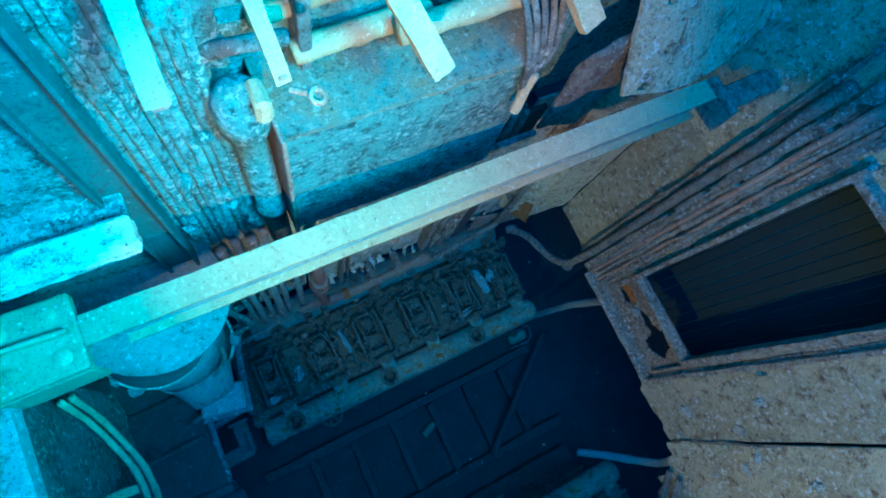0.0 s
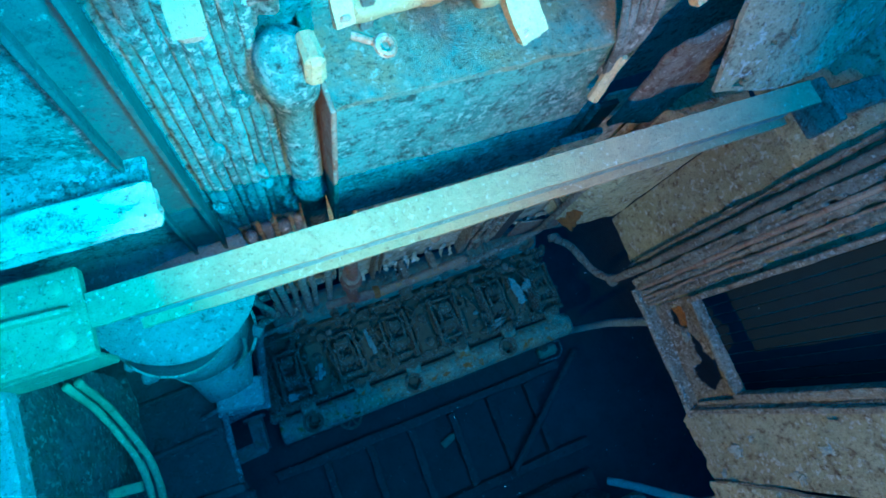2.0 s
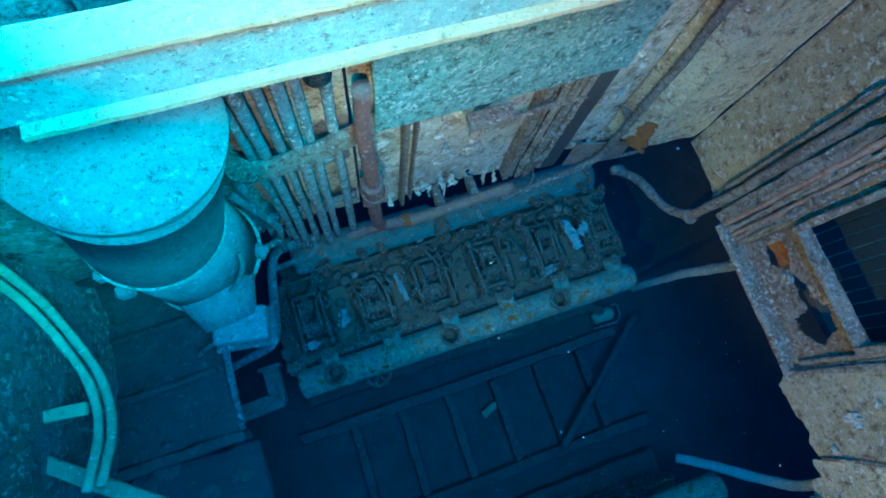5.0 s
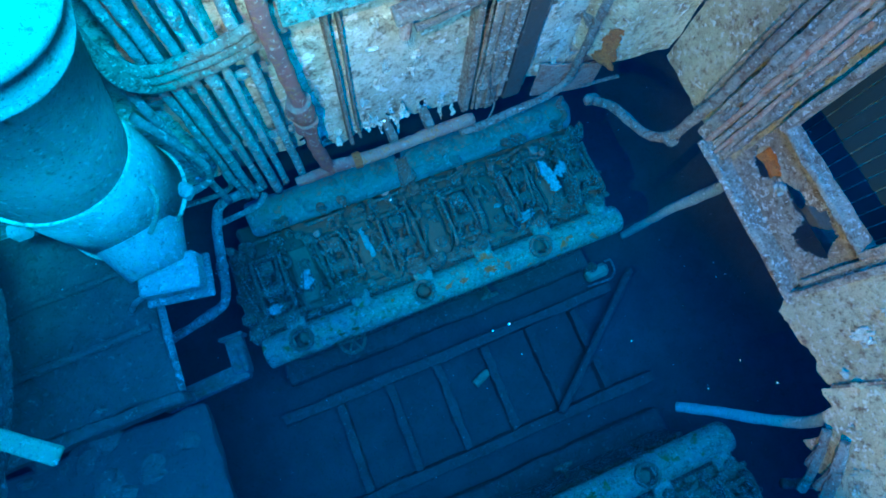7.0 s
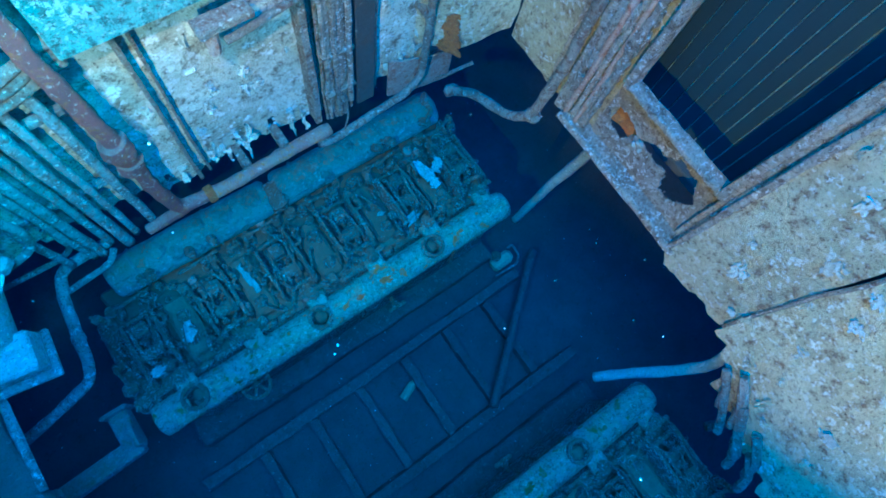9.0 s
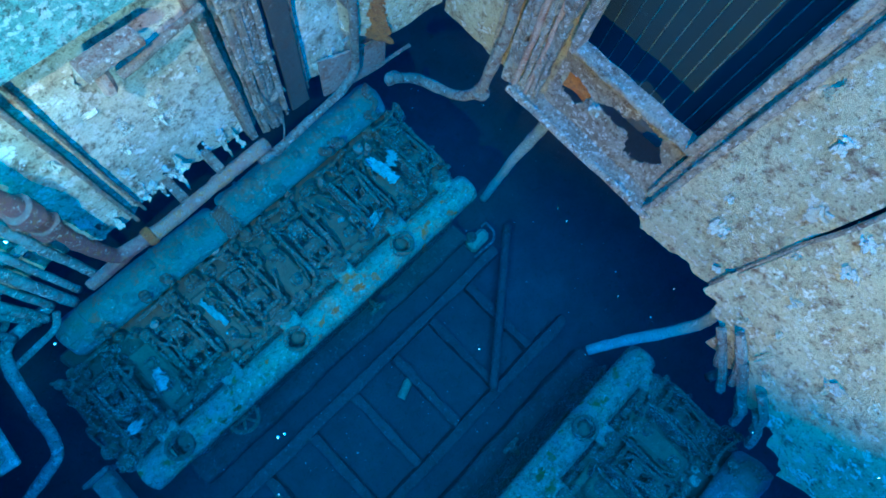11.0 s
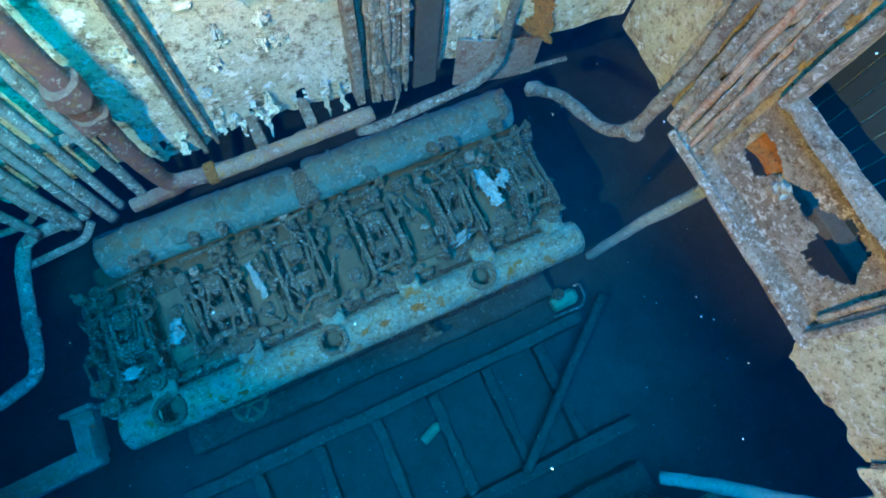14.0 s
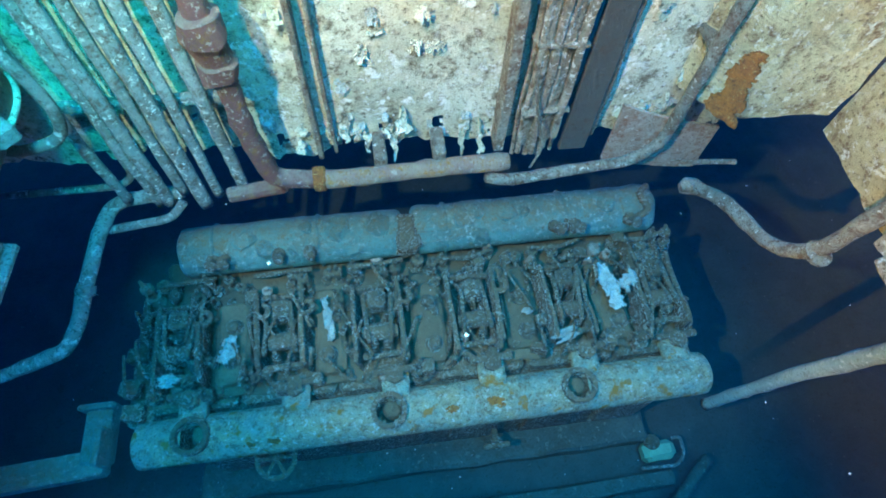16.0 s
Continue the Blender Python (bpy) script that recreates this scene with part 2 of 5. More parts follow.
def box(bm, centre, size, bevel=0.01, turn=None):
    """A box with chamfered edges, added to bm."""
    hx, hy, hz = (s / 2 for s in size)
    b = min(bevel, hx * 0.6, hy * 0.6, hz * 0.6)
    c = Vector(centre)
    vs = {}
    for sx in (-1, 1):
        for sy in (-1, 1):
            for sz in (-1, 1):
                for k, p in enumerate(((sx * hx, sy * (hy - b), sz * (hz - b)), (sx * (hx - b), sy * hy, sz * (hz - b)), (sx * (hx - b), sy * (hy - b), sz * hz))):
                    q = Vector(p)
                    if turn is not None:
                        q = turn @ q
                    vs[sx, sy, sz, k] = bm.verts.new(c + q)
    S = (-1, 1)
    for s in S:
        bm.faces.new([vs[s, a, d, 0] for a, d in ((-1, -1), (1, -1), (1, 1), (-1, 1))])
        bm.faces.new([vs[a, s, d, 1] for a, d in ((-1, -1), (1, -1), (1, 1), (-1, 1))])
        bm.faces.new([vs[a, d, s, 2] for a, d in ((-1, -1), (1, -1), (1, 1), (-1, 1))])
    for a in S:
        for d in S:
            bm.faces.new([vs[a, d, -1, 0], vs[a, d, 1, 0], vs[a, d, 1, 1], vs[a, d, -1, 1]])
            bm.faces.new([vs[a, -1, d, 0], vs[a, 1, d, 0], vs[a, 1, d, 2], vs[a, -1, d, 2]])
            bm.faces.new([vs[-1, a, d, 1], vs[1, a, d, 1], vs[1, a, d, 2], vs[-1, a, d, 2]])
            for e in S:
                bm.faces.new([vs[a, d, e, 0], vs[a, d, e, 1], vs[a, d, e, 2]])
    return bm


def span(x0, x1, y0, y1, z0, z1):
    return ((x0 + x1) / 2, (y0 + y1) / 2, (z0 + z1) / 2), (abs(x1 - x0), abs(y1 - y0), abs(z1 - z0))


def bbox(x0, x1, y0, y1, z0, z1, bevel=0.01):
    return box(bmesh.new(), *span(x0, x1, y0, y1, z0, z1), bevel)


def ring_frame(d):
    d = d.normalized()
    side = d.cross(Vector((0, 0, 1)))
    if side.length < 0.05:
        side = d.cross(Vector((1, 0, 0)))
    side.normalize()
    return side, side.cross(d)


def tube(bm, points, r, seg=10, ends=True, round_=0.0, wobble=0.0):
    """A pipe along points; round_: the bend radius at the corners; r: one radius or one for each point of a straight pipe."""
    pts = [Vector(p) for p in points]
    rs = list(r) if isinstance(r, (list, tuple)) else None
    if round_ > 0 and rs is None:
        out = [pts[0]]
        for i in range(1, len(pts) - 1):
            p, a, b = pts[i], pts[i - 1], pts[i + 1]
            k = min(round_, (p - a).length * 0.45, (p - b).length * 0.45)
            s, e = p + (a - p).normalized() * k, p + (b - p).normalized() * k
            for j in range(6):
                u = j / 5
                out.append(s * (1 - u) ** 2 + p * 2 * u * (1 - u) + e * u * u)
        out.append(pts[-1])
        pts = out
    if wobble:
        fine_pts = []
        for i in range(len(pts) - 1):
            n_ = max(1, int((pts[i + 1] - pts[i]).length / 0.06))
            for j in range(n_):
                fine_pts.append(pts[i].lerp(pts[i + 1], j / n_))
        fine_pts.append(pts[-1])
        pts = [p + noise.noise_vector(p * 2.3) * wobble for p in fine_pts]
    rows = []
    old = None
    for i, p in enumerate(pts):
        d = (pts[min(i + 1, len(pts) - 1)] - pts[max(i - 1, 0)]).normalized()
        if old is None:
            u, v = ring_frame(d)
        else:
            u = (old - d * old.dot(d)).normalized()
            v = u.cross(d)
        old = u
        rad = rs[i] if rs else r
        rad *= 1 + (0.12 * noise.noise(p * 9) if wobble else 0)
        ring = []
        for k in range(seg):
            q = (u * math.cos(2 * math.pi * k / seg) + v * math.sin(2 * math.pi * k / seg)) * rad
            if wobble:
                q *= 1 + 0.16 * noise.noise((p + q) * 17) + 0.10 * noise.noise((p + q) * 41)
            ring.append(bm.verts.new(p + q))
        rows.append(ring)
    for a, b in zip(rows, rows[1:]):
        for k in range(seg):
            bm.faces.new((a[k], a[(k + 1) % seg], b[(k + 1) % seg], b[k]))
    if ends:
        bm.faces.new(rows[0])
        bm.faces.new(rows[-1])
    return bm


def lathe(bm, p, axis, profile, seg=24, closed=False):
    """A turned body: profile rows of (distance along axis, radius)."""
    p, d = Vector(p), Vector(axis).normalized()
    u, v = ring_frame(d)
    rows = []
    for h, r in profile:
        rows.append([bm.verts.new(p + d * h + (u * math.cos(2 * math.pi * k / seg) + v * math.sin(2 * math.pi * k / seg)) * max(r, 0.0005)) for k in range(seg)])
    for a, b in zip(rows, rows[1:]):
        for k in range(seg):
            bm.faces.new((a[k], a[(k + 1) % seg], b[(k + 1) % seg], b[k]))
    if closed:
        for k in range(seg):
            bm.faces.new((rows[-1][k], rows[-1][(k + 1) % seg], rows[0][(k + 1) % seg], rows[0][k]))
    else:
        bm.faces.new(rows[0])
        bm.faces.new(rows[-1])
    return bm


def torus(bm, c, axis, big, small, seg=24, sub=8, arc=1.0):
    c, d = Vector(c), Vector(axis).normalized()
    u, v = ring_frame(d)
    rows = []
    count = seg if arc >= 1 else seg + 1
    for i in range(count):
        a = 2 * math.pi * arc * i / seg
        out = u * math.cos(a) + v * math.sin(a)
        rows.append([bm.verts.new(c + out * (big + small * math.cos(2 * math.pi * k / sub)) + d * small * math.sin(2 * math.pi * k / sub)) for k in range(sub)])
    pairs = list(zip(rows, rows[1:])) + ([(rows[-1], rows[0])] if arc >= 1 else [])
    for a, b in pairs:
        for k in range(sub):
            bm.faces.new((a[k], a[(k + 1) % sub], b[(k + 1) % sub], b[k]))
    if arc < 1:
        bm.faces.new(rows[0])
        bm.faces.new(rows[-1])
    return bm


def sheet(fn, nu, nv, thick, normal, keep=None):
    """A plate of that thickness over the grid fn(u, v); keep(u, v) false leaves a hole."""
    bm = bmesh.new()
    nvec = Vector(normal).normalized() * thick
    front, back = {}, {}
    cells = [(i, j) for i in range(nu) for j in range(nv) if keep is None or keep((i + 0.5) / nu, (j + 0.5) / nv)]
    have = set(cells)

    def corner(store, i, j, shift):
        if (i, j) not in store:
            store[i, j] = bm.verts.new(Vector(fn(i / nu, j / nv)) + shift)
        return store[i, j]

    zero = Vector((0, 0, 0))
    for i, j in cells:
        quad = [(i, j), (i + 1, j), (i + 1, j + 1), (i, j + 1)]
        f = [corner(front, a, b, zero) for a, b in quad]
        g = [corner(back, a, b, -nvec) for a, b in quad]
        bm.faces.new(f)
        bm.faces.new(g[::-1])
        for k, (di, dj) in enumerate(((0, -1), (1, 0), (0, 1), (-1, 0))):
            if (i + di, j + dj) not in have:
                bm.faces.new((f[k], f[(k + 1) % 4], g[(k + 1) % 4], g[k]))
    return bm


def fbm(x, y, z=0.0, octaves=4):
    return noise.fractal(Vector((x, y, z)), 0.9, 2.1, octaves)


def jitter(bm, amount, freq=7.0):
    for v in bm.verts:
        v.co += noise.noise_vector(v.co * freq) * amount
    return bm


def rough(bm, amount, freq=13.0):
    """Growth and pitting at two sizes on a body that is already finely divided."""
    for v in bm.verts:
        v.co += noise.noise_vector(v.co * freq) * amount + noise.noise_vector(v.co * freq * 2.7) * amount * 0.5
    return bm


def split(bm, cuts):
    bmesh.ops.subdivide_edges(bm, edges=bm.edges[:], cuts=cuts, use_grid_fill=True)
    return bm


# ---- the casing: walls, deckhead, floor ----
def wall_plate(x0, x1, z0, z1, y, ragged=0.08, thick=0.02, wave=0.02, step=0.05, seed=0.0):
    """A plate along the back of the casing, rusted away along its lower edge."""
    nu, nv = max(2, int((x1 - x0) / step)), max(2, int((z1 - z0) / step))

    def fn(u, v):
        x = x0 + (x1 - x0) * u
        low = ragged * (fbm(x * 3.1 + seed, seed * 1.7) + 0.5 * noise.noise(Vector((x * 17, seed, 2.0))))
        z = z0 + (z1 - z0) * v + low * (1 - v) ** 3
        return (x, y + wave * fbm(x * 1.4 + seed, z * 1.4, 3.3), z)

    def keep(u, v):
        return v > 0.12 or fbm(u * (x1 - x0) * 7 + seed, v * 9 + seed, 8.8) < 0.25 + v * 4
    return sheet(fn, nu, nv, thick, (0, -1, 0), keep if ragged else None)


north = thing("wall_north", (1.8, 1.3, 3.5), "flaking cream painted steel casing wall with ragged rusted lower edge", "wall", kind="structure")
part("panel", wall_plate(-2.2, 0.98, 3.62, 6.0, 1.31, 0.06, seed=1.0, step=0.04), M_WALL, north)
part("panel", wall_plate(1.0, 2.40, 3.56, 6.0, 1.28, 0.10, seed=2.0, step=0.022), M_WALL, north, "cream painted panel with torn rusty lower edge")
part("panel", wall_plate(2.42, 2.74, 3.5, 6.0, 1.31, 0.05, seed=3.0), M_WALL, north)
part("panel", wall_plate(2.98, 4.22, 3.5, 6.4, 1.30, 0.07, seed=4.0, step=0.025), M_WALL, north)
part("panel", wall_plate(-2.2, 2.38, 5.98, 11.2, 1.46, 0.0, seed=5.0, step=0.12), M_WALL_TOP, north, "algae covered upper casing plate")
part("panel", wall_plate(2.85, 4.22, 6.38, 11.2, 1.42, 0.0, seed=6.0, step=0.12), M_WALL_TOP, north)
part("panel", wall_plate(-1.6, 0.10, 6.1, 9.6, 1.17, 0.08, seed=7.0, step=0.08, wave=0.05), M_WALL_TOP, north, "thickly overgrown plate beside the post")



def side_plate(y0, y1, z0, z1, xf, thick=0.02, ragged=0.0, step=0.06, seed=0.0, holes=None):
    nu, nv = max(2, int(abs(y1 - y0) / step)), max(2, int((z1 - z0) / step))

    def fn(u, v):
        y = y0 + (y1 - y0) * u
        z = z0 + (z1 - z0) * v
        z += ragged * (fbm(y * 3 + seed, seed) + 0.4 * noise.noise(Vector((y * 15, seed, 1.0)))) * (1 - v) ** 3
        return (xf(y, z) + 0.012 * fbm(y * 2 + seed, z * 2, 6.1), y, z)
    return sheet(fn, nu, nv, thick, (-1, 0, 0), (lambda u, v: holes(y0 + (y1 - y0) * u, z0 + (z1 - z0) * v)) if holes else None)


east = thing("wall_east", (4.2, -1.0, 3.6), "blistered pale painted casing wall with doorway and wasted sill plate", "wall", kind="structure")
part("panel", side_plate(0.925, -0.27, 3.78, 6.3, lambda y, z: 4.22, 0.03, 0.05, seed=1.5), M_SIDE, east)
part("panel", side_plate(1.28, -0.27, 6.3, 11.2, lambda y, z: 4.22, 0.03, 0.0, seed=1.5), M_SIDE, east)
part("lintel", side_plate(-0.27, -1.36, 7.28, 11.2, lambda y, z: 4.2, 0.03, 0.0, 0.1, seed=2.5), M_SIDE, east)


def sill_keep(y, z):
    wide = 0.12 * math.exp(-((y + 0.38) / 0.13) ** 4) + 0.10 * math.exp(-((y + 0.74) / 0.13) ** 2) + 0.15 * math.exp(-((y + 0.99) / 0.17) ** 4)
    mid_z = 4.235 + 0.03 * math.sin(y * 6.0)
    return abs(z - mid_z) > wide * (1 + 0.8 * fbm(y * 6.2 + 0.3, z * 6.2 + 0.7, 4.4)) - 0.008


part("sill_plate", side_plate(-0.20, -1.36, 3.86, 4.62, lambda y, z: 4.2, 0.02, 0.0, 0.013, seed=3.5, holes=sill_keep), M_SILL, east, "sill plate eaten through by rust holes")


def bulge(y, z):
    k = max(0.0, -1.38 - y)
    return 4.06 - 0.06 * k - 0.32 * max(0.0, k - 0.6) ** 1.2 + 0.05 * (z - 4)


part("panel", side_plate(-1.38, -2.06, 3.80, 11.2, bulge, 0.02, 0.17, 0.035, seed=4.5), M_SIDE, east, "pale blistered plate with flaking white paint")
part("panel", side_plate(-2.08, -4.4, 3.72, 11.2, lambda y, z: bulge(y, z) - 0.03, 0.02, 0.38, 0.04, seed=5.2), M_SIDE, east, "buckled pale plate with a torn lower edge")
part("bottom_flange", rough(split(bbox(4.05, 4.24, -1.40, 0.05, 3.80, 3.87), 9), 0.014, 9), M_SILL, east)
part("rust_clump", jitter(split(box(bmesh.new(), (4.29, -0.37, 4.22), (0.10, 0.26, 0.28), 0.04), 5), 0.05, 9), M_ORANGE, east, "orange rust showing through the sill hole")
part("paint_flake", sheet(lambda u, v: (4.165 - 0.03 * fbm(u * 3, v * 3), -0.66 + 0.13 * u, 4.14 + 0.14 * v), 8, 8, 0.004, (-1, 0, 0), lambda u, v: (u - 0.5) ** 2 + (v - 0.5) ** 2 < 0.16 + 0.2 * fbm(u * 4, v * 4, 1.0)), M_FLAKE, east, "curled white paint flake")
for k, (y, w, d) in enumerate(((-0.245, 0.05, 0.10), (-1.25, 0.06, 0.10), (-1.36, 0.05, 0.16))):
    part("door_frame", rough(split(bbox(4.2 - d, 4.25, y - w / 2, y + w / 2, 3.84 if k == 2 else 4.58, 7.4), 14), 0.012, 11), M_SILL, east)
part("door_frame", rough(split(bbox(4.12, 4.25, -1.25, -0.25, 4.57, 4.62), 12), 0.012, 11), M_SILL, east)
part("door_frame", jitter(split(bbox(4.10, 4.25, -1.25, -0.25, 7.27, 7.34), 3), 0.008), M_SILL, east)

part("jamb_plate", side_plate(-1.24, -1.39, 4.55, 7.4, lambda y, z: 4.17 + 0.02 * fbm(y * 20, z * 9, 3.0), 0.02, 0.0, 0.02, seed=6.5), M_SILL, east, "scaly plate beside the doorway")
for y, x_ in ((-1.295, 4.14), (-1.335, 4.12)):
    part("ridge", tube(bmesh.new(), ((x_, y, 3.95), (x_, y, 7.3)), 0.022, 8, wobble=0.018), M_SILL, east, "crusted ridge along the jamb")
part("lip", tube(bmesh.new(), ((4.055, -1.40, 3.855), (4.055, 0.05, 3.855)), 0.03, 9, wobble=0.022), M_SILL, east, "beige crust along the sill's lower edge")
for k in range(18):
    y, z = rng.uniform(-3.0, -1.42), 3.95 + 2.2 * rng.random() ** 1.3
    w, h, lift = rng.uniform(0.04, 0.16), rng.uniform(0.04, 0.14), rng.uniform(0.01, 0.05)
    part("paint_flake", sheet(lambda u, v, y=y, z=z, w=w, h=h, k=k, lift=lift: (bulge(y, z) - 0.045 - lift * (1 - v) ** 2 - 0.015 * abs(fbm(u * 3, v * 3, k)), y + (u - 0.5) * w, z + (v - 0.5) * h), 8, 8, 0.004, (-1, 0, 0), lambda u, v, k=k: (u - 0.5) ** 2 + (v - 0.5) ** 2 < 0.13 + 0.28 * fbm(u * 4 + k, v * 4, k * 1.3)), M_FLAKE if k % 3 == 0 else M_SIDE, east, "curled flake of pale paint")

# the compartment beyond the doorway, its dimness put into the bulkhead boards' colour
boards = thing("wall_compartment", (4.9, -1.0, 3.7), "boarded bulkhead in the compartment beyond the doorway, coloured dark as if shaded", "wall", kind="structure")
part("backing", bbox(4.906, 5.02, -3.2, 1.4, 3.7, 8.2), M_DUCT, boards)
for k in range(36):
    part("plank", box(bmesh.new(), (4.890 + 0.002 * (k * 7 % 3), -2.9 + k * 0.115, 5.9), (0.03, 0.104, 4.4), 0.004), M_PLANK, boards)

west = thing("wall_west", (-1.6, -1.0, 4.0), "dark corroded casing wall beside the gallery", "wall", kind="structure")
part("panel", bbox(-2.3, -2.25, -4.4, 1.4, 3.9, 11.2), M_WALL_TOP, west)
south = thing("wall_south", (1.0, -4.4, 4.0), "plain corroded casing wall", "wall", kind="structure")
part("panel", bbox(-2.3, 4.2, -4.47, -4.42, 3.9, 9.0), M_WALL_TOP, south)

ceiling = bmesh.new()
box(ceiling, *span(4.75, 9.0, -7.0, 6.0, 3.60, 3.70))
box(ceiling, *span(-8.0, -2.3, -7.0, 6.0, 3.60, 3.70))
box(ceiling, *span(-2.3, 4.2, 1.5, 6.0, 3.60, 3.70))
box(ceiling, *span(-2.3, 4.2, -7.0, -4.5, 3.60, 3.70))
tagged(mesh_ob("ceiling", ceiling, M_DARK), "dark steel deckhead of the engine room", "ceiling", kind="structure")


def floor_fn(u, v):
    x, y = -8 + 17 * u, -7 + 13 * v
    return (x, y, 0.06 * fbm(x * 0.8, y * 0.8, 1.1))


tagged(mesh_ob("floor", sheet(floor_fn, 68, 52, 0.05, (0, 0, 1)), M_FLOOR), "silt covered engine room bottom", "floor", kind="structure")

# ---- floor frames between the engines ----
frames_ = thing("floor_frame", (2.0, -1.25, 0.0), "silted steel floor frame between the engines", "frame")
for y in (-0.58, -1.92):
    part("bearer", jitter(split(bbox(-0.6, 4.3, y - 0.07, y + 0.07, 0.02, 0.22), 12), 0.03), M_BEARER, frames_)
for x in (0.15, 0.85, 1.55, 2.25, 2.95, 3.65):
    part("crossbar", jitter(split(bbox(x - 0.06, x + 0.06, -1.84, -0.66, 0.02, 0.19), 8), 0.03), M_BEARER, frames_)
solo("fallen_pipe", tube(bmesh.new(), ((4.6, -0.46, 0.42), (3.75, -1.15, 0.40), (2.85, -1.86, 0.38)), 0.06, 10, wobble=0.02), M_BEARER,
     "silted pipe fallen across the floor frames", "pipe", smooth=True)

# ---- the engines ----
engine = thing("marine_engine", (1.9, 0.6, 0.0), "six cylinder marine diesel engine coated with brown silt and rust", "engine")
part("crankcase", jitter(split(bbox(-0.12, 3.85, 0.05, 1.15, 0.35, 1.45, 0.04), 5), 0.012), M_ENGINE, engine)
part("cylinder_block", jitter(split(bbox(-0.05, 3.80, 0.18, 1.02, 1.44, 2.10, 0.03), 5), 0.012), M_ENGINE, engine)
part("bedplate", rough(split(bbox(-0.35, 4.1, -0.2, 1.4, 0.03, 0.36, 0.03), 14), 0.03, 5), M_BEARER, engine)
for k in range(6):
    part("crankcase_door", box(bmesh.new(), (0.2 + k * 0.69, 0.03, 0.95), (0.46, 0.05, 0.6), 0.02), M_ENGINE, engine)


def hexnut(bm, c, r, h, axis=(0, 0, 1)):
    return lathe(bm, c, axis, ((0, r), (h, r), (h, r * 0.55), (h * 1.7, r * 0.5)), 6)


def cylinder_head(xc, k):
    """One head with its rocker gear, valves, studs and pipes."""
    r = random.Random(50 + k)
    reach = 0.22 if k == 5 else 0.35
    j = lambda a: r.uniform(-a, a)
    head = part("cylinder_head", jitter(split(bbox(xc - 0.335, xc + (0.25 if k == 5 else 0.335), 0.20, 0.98, 2.00, 2.22, 0.03), 4), 0.014), M_ENGINE, engine)
    last = k == 5
    if not last:
        part("cover_plate", jitter(split(box(bmesh.new(), (xc + 0.335 + j(0.015), 0.62 + j(0.02), 2.29), (0.23 + j(0.02), 0.62 + j(0.04), 0.16), 0.03), 4), 0.012, 9), M_SILTED, head, "flat cover buried in brown silt")
    for y in () if last else (0.42, 0.74):
        part("dome_cap", rough(lathe(bmesh.new(), (xc + 0.335 + j(0.04), y + j(0.05), 2.35), (j(0.1), j(0.1), 1), ((0, 0.065), (0.03, 0.066), (0.05, 0.05), (0.085, 0.045), (0.10, 0.02)), 12), 0.008, 14), M_ENGINE, head, "silted dome nut")
    for s in (-1, 1):
        tilt = Euler((j(0.06), j(0.12), j(0.05))).to_matrix()
        part("rocker_bracket", rough(split(box(bmesh.new(), (xc + s * 0.15 + j(0.015), 0.60 + j(0.02), 2.38), (0.032, 0.58 + j(0.05), 0.24), 0.012, tilt), 5), 0.010, 13), M_ENGINE, head)
        part("rocker_arm", rough(split(box(bmesh.new(), (xc + s * 0.085 + j(0.01), 0.62 + j(0.03), 2.50), (0.030, 0.36, 0.05), 0.012, Euler((j(0.15), j(0.1), j(0.10))).to_matrix()), 3), 0.006, 16), M_ENGINE, head)
    part("rocker_barrel", rough(lathe(bmesh.new(), (xc - 0.125, 0.53, 2.44), (1, j(0.05), 0), tuple((0.025 * i, 0.062 if 1 < i < 9 else 0.045) for i in range(11)), 14), 0.007, 14), M_ENGINE, head)
    part("injector", hexnut(rough(split(box(bmesh.new(), (xc + j(0.01), 0.75, 2.46), (0.13, 0.13, 0.16), 0.018, Euler((0, 0, j(0.15))).to_matrix()), 3), 0.005, 15), (xc, 0.75, 2.54), 0.036, 0.03), M_ENGINE, head)
    part("cross_member", rough(split(box(bmesh.new(), (xc, 0.88, 2.42), (0.30, 0.035, 0.06), 0.012), 4), 0.010, 14), M_ENGINE, head)
    part("cross_member", rough(split(box(bmesh.new(), (xc, 0.37, 2.38), (0.28, 0.04, 0.06), 0.012), 4), 0.010, 14), M_ENGINE, head)
    for sx in (-0.06, 0.06):
        for y in (0.45, 0.66):
            b = lathe(bmesh.new(), (xc + sx, y, 2.22), (j(0.1), j(0.1), 1), tuple((h * 0.033, 0.034 if h % 2 else 0.024) for h in range(7)) + ((0.24, 0.014),), 10)
            part("valve_spring", b, M_ENGINE, head)
    for sx in (-0.22, 0.205) if last else (-0.22, 0.205, 0.45):
        for y in (0.29, 0.44, 0.80, 0.95):
            part("stud", hexnut(bmesh.new(), (xc + sx + j(0.02), y + j(0.03), 2.20), 0.030 + j(0.008), 0.12 + j(0.04), (j(0.15), j(0.15), 1)), M_ENGINE, head)
    for n_ in range(6):
        p = Vector((xc + r.uniform(-0.26, reach - 0.05), r.uniform(0.3, 0.9), 2.42 + r.uniform(0, 0.12)))
        q = p + Vector((j(0.12), r.choice((-1, 1)) * r.uniform(0.12, 0.30), j(0.06)))
        part("fuel_line", tube(bmesh.new(), (p - Vector((0, 0, 0.12)), p, p.lerp(q, 0.5) + Vector((j(0.05), j(0.05), 0.06)), q, q - Vector((0, 0, 0.14))), 0.007 + 0.004 * n_ / 6, 6, round_=0.06, wobble=0.004), M_ENGINE, head)
